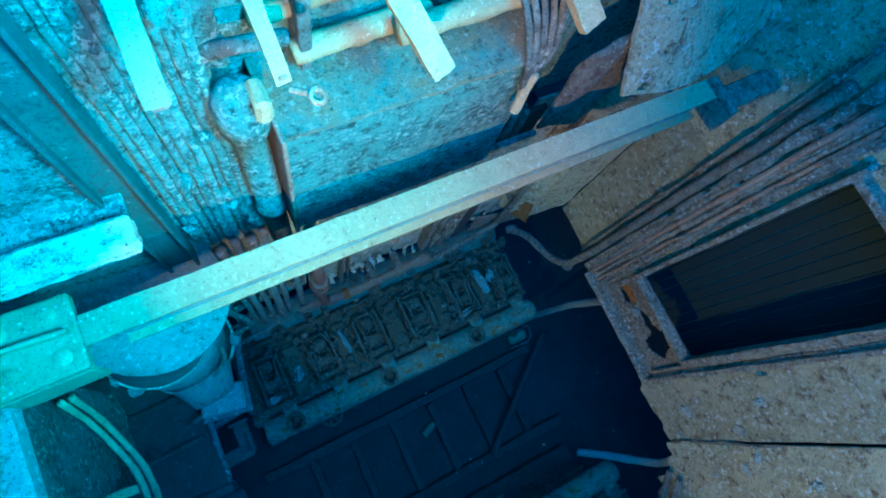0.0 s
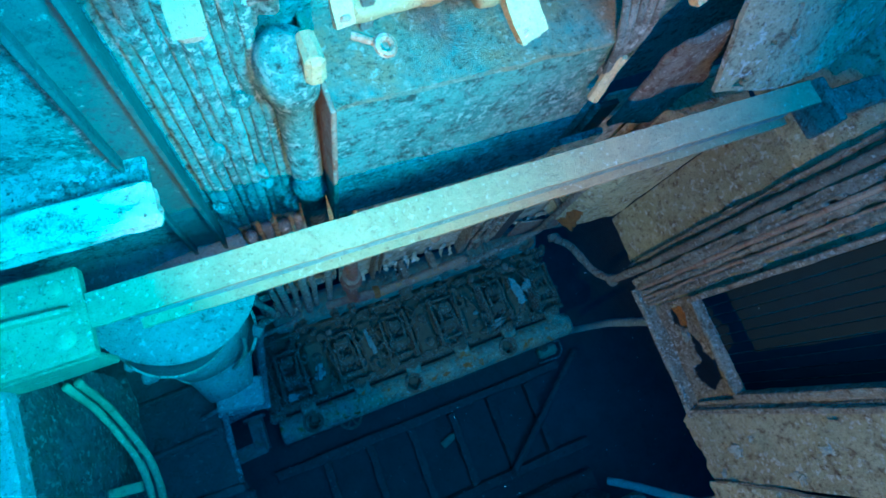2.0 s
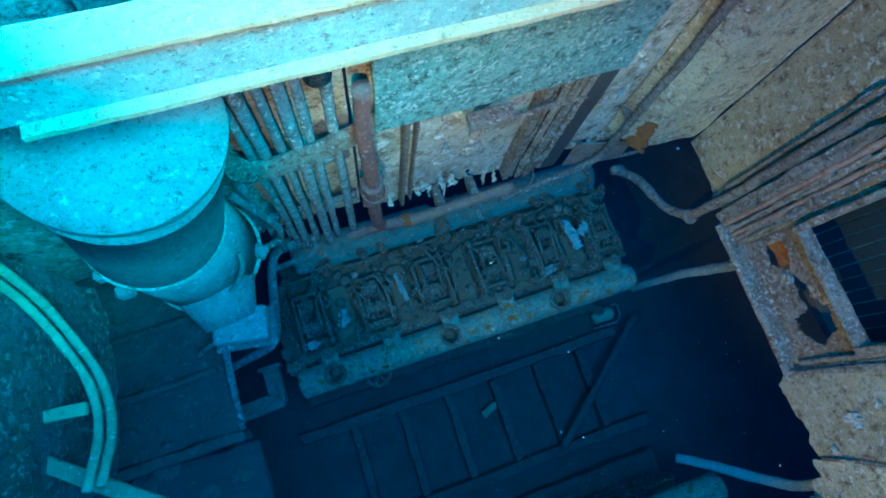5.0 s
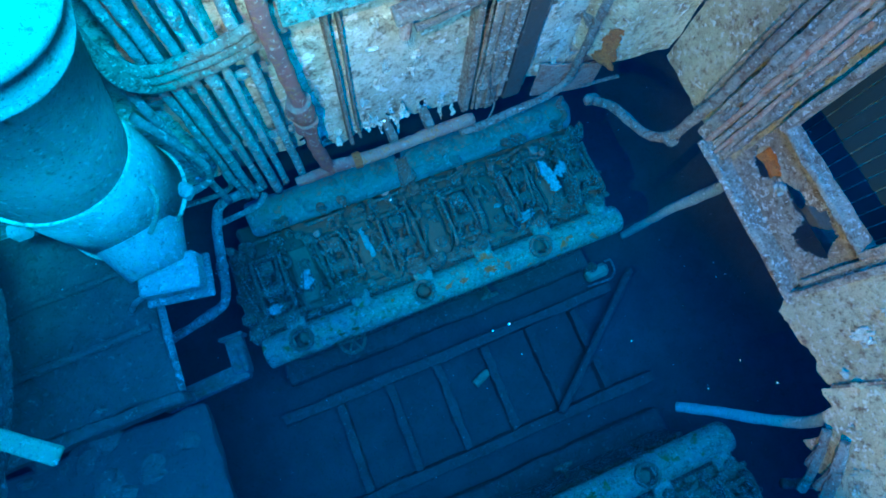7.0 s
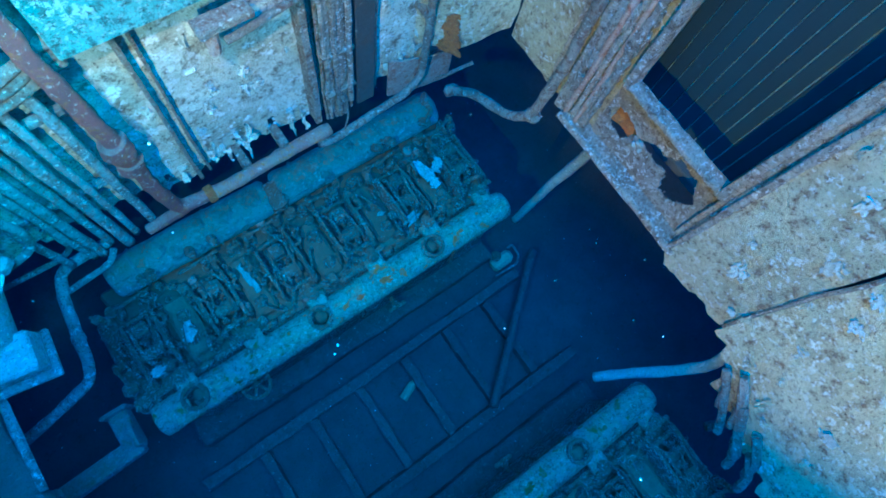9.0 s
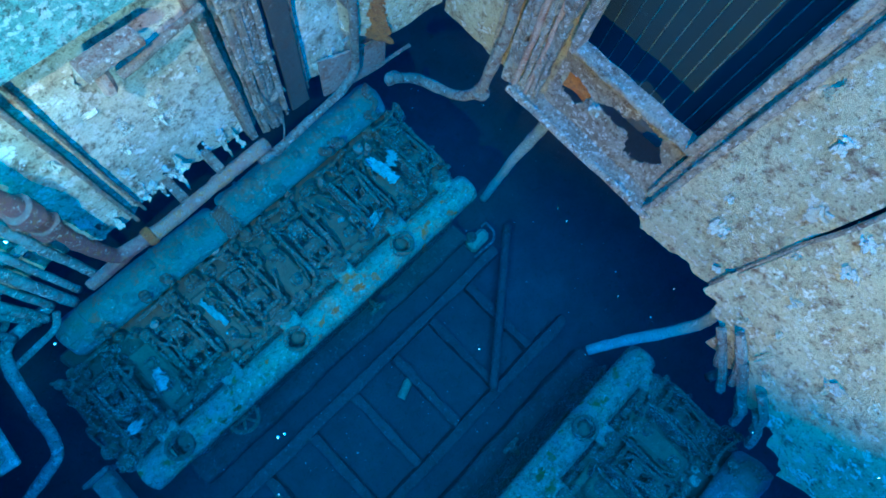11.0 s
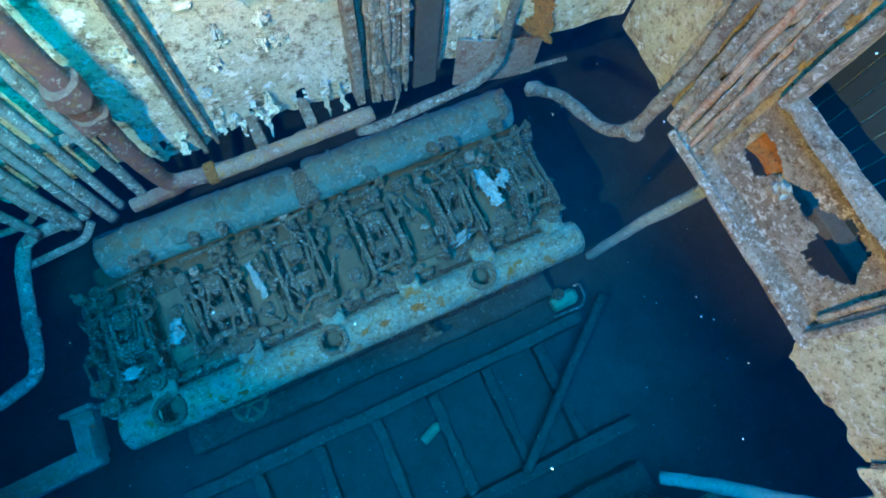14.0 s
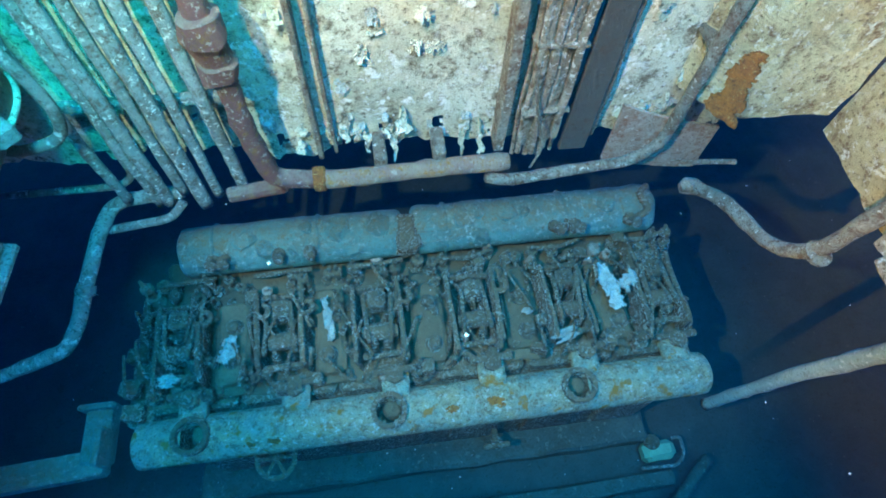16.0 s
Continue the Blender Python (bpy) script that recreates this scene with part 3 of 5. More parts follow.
    for n_ in range(5):
        c = Vector((xc - 0.27 + 0.145 * n_ + j(0.04), r.uniform(0.96, 1.12), 2.20))
        g = r.uniform(0.7, 1.1)
        part("relief_valve", rough(lathe(bmesh.new(), c, (j(0.25), j(0.25), 1), ((0, 0.06 * g), (0.10, 0.062 * g), (0.11, 0.034 * g), (0.17, 0.036 * g), (0.18, 0.055 * g), (0.22, 0.05 * g), (0.23, 0.014), (0.29, 0.014)), 10), 0.008, 15), M_PIPE if n_ == k % 5 else M_ENGINE, head)
    part("valve_stem", tube(bmesh.new(), ((xc - 0.2, 1.06, 2.44), (xc + 0.02, 1.04 + j(0.03), 2.47), (xc + 0.22, 1.08, 2.45)), 0.018, 8, round_=0.05, wobble=0.008), M_ENGINE, head)
    for n_ in range(6):
        c = Vector((xc + r.uniform(-0.3, reach), r.uniform(0.22, 1.04), 2.22 + r.uniform(0, 0.16)))
        g = r.uniform(0.4, 0.8)
        part("growth", rough(lathe(bmesh.new(), c, (j(0.4), j(0.4), 1), ((-0.03, 0.02), (0, 0.05 * g), (0.04, 0.06 * g), (0.08, 0.05 * g), (0.11, 0.01)), 10), 0.02, 15), M_PIPE if n_ == 3 else M_ENGINE, head)
    for n_ in range(8):
        c = Vector((xc + r.uniform(-0.3, reach), r.uniform(0.24, 1.0), 2.28 + r.uniform(0, 0.16)))
        part("nut", hexnut(bmesh.new(), c, r.uniform(0.02, 0.04), r.uniform(0.04, 0.08), (j(0.5), j(0.5), 1)), M_ENGINE, head)
    if not last:
        part("silt_drift", rough(sheet(lambda u, v: (xc + 0.335 + (u - 0.5) * 0.46, 0.24 + 0.80 * v, 2.20 + 0.12 * max(0.0, math.sin(math.pi * u)) * (0.7 + 0.5 * fbm(u * 3 + k, v * 5, 1.0))), 12, 20, 0.02, (0, 0, 1)), 0.016, 8), M_SILTED, head, "drift of brown silt", True)
    for n_ in range(5):
        p = Vector((xc + r.uniform(-0.3, reach - 0.05), r.uniform(0.22, 0.75), 2.46 + r.uniform(0, 0.10)))
        part("rod", tube(bmesh.new(), (p, p + Vector((j(0.14), r.uniform(0.12, 0.34), j(0.08)))), r.uniform(0.006, 0.013), 6, wobble=0.006), M_ENGINE, head)
    for n_ in range(6):
        c = (xc + r.uniform(-0.3, reach), r.uniform(0.22, 0.36) if n_ < 4 else r.uniform(0.9, 1.02), 2.24 + r.uniform(0, 0.14))
        part("fitting", rough(split(box(bmesh.new(), c, (r.uniform(0.04, 0.11), r.uniform(0.04, 0.10), r.uniform(0.08, 0.18)), 0.015, Euler((0, 0, j(0.8))).to_matrix()), 2), 0.008, 15), M_ENGINE, head)
    if k < 4:
        for sx in (0.16,) if k != 1 else (0.16, -0.14):
            b = bmesh.new()
            tube(b, ((xc + sx, 0.34, 2.52), (xc + sx - 0.005, 0.70, 2.57)), 0.019, 8, wobble=0.005)
            torus(b, (xc + sx + 0.035, 0.72, 2.575), (0, 0, 1), 0.045, 0.018, 20, 8, 0.62)
            part("hooked_pipe", b, M_ENGINE, head, "rusty pipe ending in an open hook")
    riser = part("exhaust_elbow", jitter(split(box(bmesh.new(), (xc + 0.07, 0.17, 2.28), (0.19, 0.20, 0.13), 0.03), 2), 0.006), M_MANIFOLD, engine)
    part("elbow_flange", box(bmesh.new(), (xc + 0.07, 0.255, 2.37), (0.31, 0.05, 0.07), 0.012, Euler((0.25, 0, 0)).to_matrix()), M_ENGINE, riser)
    part("elbow_cap", hexnut(bmesh.new(), (xc + 0.07, 0.22, 2.38), 0.07, 0.03), M_ENGINE, riser)


for k in range(6):
    cylinder_head(0.17 + k * 0.69, k)

FLANGES = (0.25, 1.56, 2.90)
man_rows = [(0, 0.02), (0, 0.13), (0.015, 0.152)]
for i_ in range(1, 134):
    h_ = 0.03 * i_
    man_rows.append((h_, 0.157 + (0.006 if 0.5 < h_ < 0.56 or 2.3 < h_ < 2.36 else 0)))
man_rows += [(4.03, 0.152), (4.05, 0.13), (4.05, 0.02)]
man_bm = lathe(bmesh.new(), (-0.15, 0, 2.18), (1, 0, 0), man_rows, 40)
gone = [f for f in man_bm.faces if f.calc_center_median().z > 2.25 and any((f.calc_center_median().x - x) ** 2 + (f.calc_center_median().y + 0.005) ** 2 < 0.085 ** 2 for x in FLANGES)]
bmesh.ops.delete(man_bm, geom=gone, context="FACES")
manifold = part("exhaust_manifold", jitter(man_bm, 0.004, 6), M_MANIFOLD, engine, "teal painted exhaust pipe with orange rust blotches", True)
for x in FLANGES:
    part("flange", lathe(bmesh.new(), (x, -0.005, 2.22), (0, -0.06, 1), ((0.05, 0.085), (0.10, 0.092), (0.105, 0.125), (0.155, 0.125), (0.16, 0.118), (0.16, 0.09), (0.05, 0.083), (-0.10, 0.08)), 28, True), M_ENGINE, manifold, "open rusty pipe flange")
    part("silt", jitter(lathe(bmesh.new(), (x + 0.02, 0.03, 2.17), (0, 0, 1), ((0, 0.08), (0.05, 0.06), (0.07, 0.02)), 10), 0.02, 9), M_SILTED, manifold)
for x, w, a in ((1.98, 0.035, 0.35), (2.30, 0.055, 0.3), (0.78, 0.035, 0.7), (0.62, 0.03, 0.75)):
    def patch(u, v, x=x, w=w, a=a):
        b_ = a + (v - 0.5) * w * 15
        return (x + (u - 0.5) * w * 3.6, -0.164 * math.sin(b_), 2.18 + 0.164 * math.cos(b_))
    part("rust_patch", rough(sheet(patch, 16, 16, 0.008, (0, 0, 1), lambda u, v, x=x: math.hypot(u - 0.5, v - 0.5) < 0.27 + 0.28 * fbm(u * 4 + x * 7, v * 4, x)), 0.004, 30), M_ORANGE, manifold, "crust of orange rust")

for x0, x1 in ((0.16, 1.78), (1.86, 3.76)):
    n_ = x1 - x0
    rows_ = [(0, 0.05), (0, 0.15), (0.02, 0.18)] + [(0.05 + 0.04 * i, 0.187) for i in range(int((n_ - 0.08) / 0.04))] + [(n_ - 0.03, 0.185), (n_, 0.16), (n_, 0.05)]
    rec = part("air_receiver", rough(lathe(bmesh.new(), (x0, 1.30, 2.48), (1, 0, 0), rows_, 36), 0.010, 6), M_RECEIVER, engine, "teal painted air receiver dusted with brown silt", True)
    for d in (0.25, n_ * 0.62):
        part("band", rough(torus(bmesh.new(), (x0 + d, 1.30, 2.48), (1, 0, 0), 0.187, 0.014, 36, 6), 0.012, 9), M_RECEIVER, rec)
    part("plate", rough(split(box(bmesh.new(), (x0 + 0.16, 1.16, 2.60), (0.26, 0.10, 0.03), 0.008, Euler((0.75, 0, 0)).to_matrix()), 3), 0.012), M_RECEIVER, rec)
    for i in range(9):
        a, h = rng.uniform(-0.2, 1.25), rng.uniform(0.1, n_ - 0.1)
        c = (x0 + h, 1.30 - 0.18 * math.sin(a), 2.48 + 0.18 * math.cos(a))
        w = rng.uniform(0.04, 0.11)
        part("growth", rough(lathe(bmesh.new(), c, (0, -math.sin(a), math.cos(a)), ((-0.01, w), (0.012, w * 0.9), (0.03, w * 0.55), (0.042, 0.006)), 12), 0.022, 14), M_RECEIVER, rec)
    for i in range(4):
        h = rng.uniform(0.2, n_ - 0.2)
        part("fitting", rough(lathe(bmesh.new(), (x0 + h, 1.16, 2.58), (0.1, -0.7, 0.7), ((0, 0.05), (0.05, 0.05), (0.06, 0.03), (0.11, 0.032), (0.12, 0.045), (0.15, 0.04), (0.16, 0.01)), 10), 0.012, 14), M_ENGINE, rec)
part("ledge", rough(split(bbox(-0.05, 3.80, 0.96, 1.36, 2.02, 2.25, 0.03), 16), 0.02, 7), M_SILTED, engine, "ledge of brown silt under the receiver")
part("joint_clamp", rough(split(box(bmesh.new(), (1.82, 1.22, 2.56), (0.17, 0.28, 0.22), 0.04), 4), 0.03, 9), M_ENGINE, engine)
part("valve_gear", tube(bmesh.new(), ((3.55, 1.12, 2.62), (3.68, 1.16, 2.68), (3.62, 1.3, 2.70), (3.72, 1.38, 2.66)), 0.03, 8, round_=0.06), M_ENGINE, engine)

wheel = part("handwheel", torus(bmesh.new(), (0.68, -0.13, 1.80), (0, -0.25, 1), 0.14, 0.02, 28, 8), M_ENGINE, engine)
for a in (0, 1.05, 2.09):
    part("spoke", tube(bmesh.new(), ((0.68 - 0.14 * math.cos(a), -0.13 - 0.14 * math.sin(a), 1.80), (0.68 + 0.14 * math.cos(a), -0.13 + 0.14 * math.sin(a), 1.80)), 0.014, 6), M_ENGINE, wheel)
part("spindle", tube(bmesh.new(), ((0.68, -0.13, 1.82), (0.68, -0.12, 1.6), (0.68, 0.06, 1.5)), 0.025, 8), M_ENGINE, wheel)
cock = part("drain_cock", lathe(bmesh.new(), (2.45, 0.05, 0.95), (0, -1, 0.1), ((0, 0.03), (0.12, 0.03), (0.13, 0.05), (0.17, 0.05), (0.18, 0.02)), 10), M_ENGINE, engine)
part("lever", box(bmesh.new(), (2.45, -0.14, 0.98), (0.24, 0.05, 0.06), 0.02), M_ENGINE, cock)
end = part("end_plate", jitter(split(bbox(-0.22, -0.05, 0.12, 1.1, 0.4, 2.25, 0.03), 3), 0.015), M_ENGINE, engine)
for y, z in ((0.2, 2.3), (0.35, 2.36), (0.6, 2.3), (0.85, 2.34), (0.02, 2.02), (-0.08, 2.06)):
    part("fitting", jitter(split(box(bmesh.new(), (-0.13 + rng.uniform(-0.04, 0.08), y, z), (0.14, 0.11, 0.12), 0.02), 1), 0.02, 13), M_ENGINE, end)

# the second engine stands opposite, its exhaust side facing the first
flip = Matrix.Translation((0, -2.5, 0)) @ Matrix.Diagonal((1, -1, 1, 1)) @ Matrix.Translation((1.9, 0.6, 0))
twin = copy_thing(engine, flip)
tagged(twin, "second marine diesel engine opposite, silted and rusty")


def flake(cx, cy, cz, w, h, seed, name="paint_flake", label="torn white paint flake lying on the engine", turn=0.0):
    def fn(u, v):
        x, y = (u - 0.5) * w, (v - 0.5) * h
        x += 0.25 * w * fbm(v * 3 + seed, seed)
        c, s = math.cos(turn), math.sin(turn)
        return (cx + x * c - y * s, cy + x * s + y * c, cz + 0.03 * fbm(u * 3 + seed, v * 4, seed))
    return solo(name, sheet(fn, 8, 14, 0.006, (0, 0, 1), lambda u, v: abs(u - 0.5) < 0.5 - 0.42 * abs(v - 0.45) + 0.25 * fbm(u * 4 + seed, v * 6, 2.0)), M_FLAKE, label, "debris", "paint flakes")


flake(3.24, 0.64, 2.54, 0.13, 0.38, 1.0, turn=0.25)
flake(3.40, 0.66, 2.55, 0.12, 0.18, 2.0, turn=-0.7)
flake(1.19, 0.66, 2.47, 0.07, 0.34, 3.0, turn=0.1)
flake(0.50, 0.52, 2.46, 0.12, 0.20, 4.0, turn=-0.3)
flake(2.86, 0.33, 2.47, 0.20, 0.09, 5.0, turn=0.2)
flake(2.62, 0.55, 2.45, 0.09, 0.05, 6.0)
flake(0.12, 0.34, 2.47, 0.14, 0.09, 7.0)

green = thing("lubricator", (4.22, -0.30, 0.05), "small green painted pump with a bent wire handle on the bottom", "pump")
part("body", jitter(split(box(bmesh.new(), (4.22, -0.30, 0.17), (0.34, 0.2, 0.2), 0.05), 2), 0.015), M_GREEN, green)
part("handle", tube(bmesh.new(), ((4.0, -0.45, 0.2), (4.38, -0.47, 0.2), (4.48, -0.38, 0.22), (4.48, -0.2, 0.24), (4.40, -0.2, 0.2)), 0.018, 6, round_=0.06), M_STEEL, green)
part("cap", lathe(bmesh.new(), (4.15, -0.22, 0.24), (0, 0, 1), ((0, 0.08), (0.06, 0.08), (0.08, 0.05)), 10), M_ENGINE, green)
solo("bottle", lathe(bmesh.new(), (1.95, -1.1, 0.08), (1, 0.4, 0.05), ((0, 0.02), (0, 0.06), (0.22, 0.06), (0.28, 0.025), (0.34, 0.025)), 10), M_GREEN, "small green bottle half sunk in the silt", "bottle")

# ---- pipes at the foot of the back wall ----
red = thing("rusty_pipe", (1.05, 1.02, 3.6), "red rusted pipe bending along the foot of the casing wall", "pipe")
part("pipe", tube(bmesh.new(), ((1.02, 1.04, 6.0), (1.03, 1.03, 5.0), (1.05, 1.02, 4.0), (1.08, 1.02, 3.66), (1.33, 1.02, 3.635)), 0.052, 14, round_=0.2, wobble=0.012), M_RED, red, smooth=True)
part("foot_pipe", tube(bmesh.new(), ((1.33, 1.02, 3.635), (1.45, 1.02, 3.63), (2.42, 1.07, 3.58)), 0.052, 14, wobble=0.012), M_DUSTY, red, "dusty brown pipe run with orange rust", True)
part("nut", rough(lathe(bmesh.new(), (1.035, 1.03, 4.40), (0.02, 0, 1), ((0, 0.06), (0.03, 0.085), (0.12, 0.09), (0.13, 0.07), (0.2, 0.075), (0.24, 0.095), (0.34, 0.09), (0.36, 0.06)), 14, False), 0.02), M_RED, red, "heavy rusted hexagonal pipe union")
part("clamp", lathe(bmesh.new(), (1.30, 1.02, 3.635), (1, 0, 0), ((0, 0.05), (0, 0.066), (0.02, 0.072), (0.06, 0.07), (0.07, 0.05)), 14), M_ORANGE, red, "orange rusted band")
part("stub", tube(bmesh.new(), ((0.80, 1.08, 3.48), (1.12, 1.05, 3.56)), 0.045, 10, wobble=0.01), M_RED, red)
for x in (1.68, 2.02):
    part("hanger", jitter(split(bbox(x - 0.035, x + 0.035, 1.06, 1.26, 3.58, 3.72, 0.01), 1), 0.01), M_FRAME, red)
thin = thing("thin_pipe", (3.3, 1.1, 3.4), "encrusted thinner pipe rising along the casing wall", "pipe")
part("pipe", tube(bmesh.new(), ((2.30, 1.02, 3.50), (2.45, 1.04, 3.42), (3.28, 1.12, 3.40), (3.41, 1.12, 3.55), (3.42, 1.12, 5.2), (3.40, 1.16, 6.4)), 0.036, 10, round_=0.16, wobble=0.008), M_FRAME, thin, smooth=True)
part("bracket", bbox(3.385, 3.455, 1.10, 1.3, 4.25, 4.30, 0.01), M_FRAME, thin)
solo("loose_rod", tube(bmesh.new(), ((3.45, 1.22, 3.30), (3.8, 1.16, 3.24), (4.08, 1.15, 3.22)), 0.02, 6, wobble=0.008), M_FRAME, "short rusty rod under the casing edge", "rod")
part("gusset", sheet(lambda u, v: (3.12 + 0.66 * u, 1.22 - 0.06 * u, 3.20 + 0.10 * (1 - u) ** 2 + v * (0.5 - 0.1 * u)), 10, 8, 0.02, (0, -1, 0)), M_PIPE, north, "brown rusted gusset plate")

# vertical channels, cable runs and pipes on the back wall
for x0, x1, z0, z1, dep in ((1.33, 1.36, 3.62, 6.0, 0.13), (1.42, 1.44, 3.62, 6.0, 0.10), (2.36, 2.42, 3.56, 6.3, 0.14), (2.44, 2.47, 3.6, 6.3, 0.06)):
    part("stiffener", jitter(split(bbox(x0, x1, 1.30 - dep, 1.30, z0, z1, 0.006), 4), 0.014, 5), M_FRAME, north, "scaly vertical stiffener")
cables = thing("cable_bundle", (2.62, 1.2, 3.5), "bundle of encrusted cables strapped to the casing wall", "cable")
for k in range(13):
    x, y = 2.49 + k * 0.0205, 1.225 - 0.03 * (k % 2) - 0.012 * (k % 3)
    part("cable", tube(bmesh.new(), ((x, y, 3.46 + 0.06 * ((k * 5) % 4)), (x + 0.004, y, 5.0), (x, y, 6.6)), 0.014 + 0.005 * ((k * 7) % 3), 7, wobble=0.014), M_SILL, cables)
for z in (3.86, 4.32, 4.9, 5.5):
    part("strap", jitter(split(bbox(2.485, 2.75, 1.15, 1.25, z, z + 0.02, 0.003), 5), 0.02, 14), M_SILL, cables)
solo("hanging_wire", tube(bmesh.new(), ((2.5, 1.12, 4.2), (2.55, 1.1, 3.9), (2.62, 1.06, 3.7), (2.55, 1.02, 3.56)), 0.008, 5, round_=0.1), M_FRAME, "broken rusty wire hanging from the cables", "wire")
# Dark strip put where the wall recess is only in shadow.
post = solo("flat_post", jitter(split(bbox(2.79, 2.96, 1.20, 1.24, 3.46, 6.5, 0.006), 3), 0.006), M_DARK, "dark strip for the shadow of a recess in the casing wall", "post")
solo("wall_conduit", tube(bmesh.new(), ((2.98, 1.25, 3.55), (2.99, 1.25, 6.3)), 0.022, 8, wobble=0.012), M_FRAME, "thin encrusted conduit on the wall", "conduit")

# ragged tabs of steel left at the wall's foot
for k, (x, z, w, h) in enumerate(((1.50, 3.80, 0.10, 0.15), (1.82, 3.84, 0.11, 0.14), (1.77, 3.60, 0.06, 0.16), (2.04, 3.62, 0.05, 0.14), (2.17, 3.62, 0.07, 0.20), (2.28, 3.64, 0.05, 0.22), (1.62, 3.66, 0.07, 0.07), (1.24, 3.70, 0.06, 0.08))):
    part("torn_tab", sheet(lambda u, v, x=x, z=z, w=w, h=h, k=k: (x + (u - 0.5) * w * (0.9 - 0.75 * (v if k % 2 else 1 - v)) + 0.03 * fbm(v * 4, k), 1.25 - 0.07 * (1 - v) ** 1.5 - 0.03 * fbm(u * 5, v * 5, k), z + (v - 0.5) * h), 5, 8, 0.006, (0, -1, 0)), M_WALL, north, "curled tab of torn plate")

# paint curling off the back wall
for k in range(64):
    x, z = rng.uniform(1.05, 4.0), 3.74 + 2.1 * rng.random() ** 1.6
    if 2.42 < x < 3.0:
        x -= 1.0
    w, h, lift = rng.uniform(0.03, 0.11), rng.uniform(0.03, 0.12), rng.uniform(0.01, 0.04)
    if k % 4 == 0:
        z = rng.uniform(3.72, 3.82)
    part("paint_flake", sheet(lambda u, v, x=x, z=z, w=w, h=h, k=k, lift=lift: (x + (u - 0.5) * w, 1.262 - lift * (1 - v) ** 2 - 0.015 * abs(fbm(u * 3, v * 3, k)), z + (v - 0.5) * h), 7, 7, 0.004, (0, -1, 0), lambda u, v, k=k: (u - 0.5) ** 2 + (v - 0.5) ** 2 < 0.15 + 0.25 * fbm(u * 4 + k, v * 4, k * 1.7)), M_WALL if k % 3 else M_FLAKE, north, "curled flake of paint")

# box and rust streak in the corner
corner = thing("corner_box", (3.75, 1.1, 3.75), "pale painted steel box in the casing corner, streaked orange", "box")
box_bm = bmesh.new()
plan = ((3.40, 1.27), (3.60, 0.99), (4.19, 0.93), (4.19, 1.28))
low_ring = [box_bm.verts.new((x, y, 3.90)) for x, y in plan]
top_ring = [box_bm.verts.new((x, y, 6.3)) for x, y in plan]
box_bm.faces.new(low_ring)
box_bm.faces.new(top_ring)
for k in range(4):
    box_bm.faces.new((low_ring[k], low_ring[(k + 1) % 4], top_ring[(k + 1) % 4], top_ring[k]))
part("body", rough(split(box_bm, 22), 0.016, 5), M_SIDE, corner)
part("rust_streak", rough(sheet(lambda u, v: (3.50 + 0.13 * u, 1.115 - 0.185 * u - 0.012, 3.88 + 0.46 * v), 24, 44, 0.02, (-0.8, -0.57, 0), lambda u, v: abs(u - 0.5) < 0.40 - 0.26 * v + 0.22 * fbm(u * 2, v * 6, 4.0)), 0.012, 16), M_ORANGE, corner, "orange rust streak")
part("lower_lip", jitter(split(bbox(3.58, 4.17, 1.02, 1.28, 3.84, 3.90, 0.01), 6), 0.02), M_FRAME, corner)

# left part of the back wall: risers, conduits and the hoses
risers = thing("riser_pipes", (0.55, 1.15, 3.35), "row of vertical riser pipes on the casing wall", "pipe")
for k, (x, r) in enumerate(((0.34, 0.03), (0.42, 0.036), (0.52, 0.03), (0.62, 0.04), (0.71, 0.03), (0.20, 0.03), (0.86, 0.035))):
    part("pipe", tube(bmesh.new(), ((x, 1.16 - 0.03 * (k % 2), 3.34 + 0.05 * (k % 3)), (x, 1.16 - 0.03 * (k % 2), 6.2)), r, 9, wobble=0.01), M_RISER, risers, smooth=True)
for z in (4.1, 4.9):
    part("clip", jitter(split(bbox(0.16, 0.94, 1.19, 1.24, z, z + 0.05, 0.006), 3), 0.01), M_RISER, risers)
bent = thing("bent_pipe", (0.0, 0.6, 3.0), "encrusted pipe bending out over the engine end", "pipe")
part("pipe", tube(bmesh.new(), ((0.50, 1.18, 3.42), (0.10, 1.16, 3.40), (0.02, 1.0, 3.36), (-0.10, 0.45, 3.20), (-0.16, 0.36, 3.16), (-0.62, 0.30, 3.0), (-1.2, 0.24, 2.9)), 0.042, 10, round_=0.14, wobble=0.006), M_STEEL, bent, smooth=True)
part("branch", tube(bmesh.new(), ((0.06, 1.02, 3.32), (0.42, 1.05, 3.34), (0.50, 1.12, 3.40)), 0.026, 8, round_=0.08), M_STEEL, bent)
part("collar", lathe(bmesh.new(), (-0.045, 0.7, 3.27), (-0.2, -1, -0.25), ((0, 0.05), (0.05, 0.055), (0.06, 0.044)), 10), M_STEEL, bent)
solo("thin_bent_pipe", tube(bmesh.new(), ((-0.5, 1.2, 3.5), (0.18, 1.18, 3.52), (0.30, 1.18, 3.60), (0.31, 1.18, 3.9)), 0.022, 8, round_=0.08), M_STEEL, "thin bent pipe at the wall's foot", "pipe", smooth=True)
solo("curved_hose", tube(bmesh.new(), ((0.12, 1.1, 5.0), (0.22, 1.05, 4.7), (0.30, 1.02, 4.35), (0.26, 1.0, 4.15), (0.05, 0.98, 4.1), (-0.1, 1.0, 4.12)), 0.028, 8, round_=0.15), M_STEEL, "curved encrusted hose beside the duct", "hose", smooth=True)
hoses = thing("hose_loop", (0.5, 1.1, 5.2), "thick encrusted hoses curving along the casing wall", "hose")
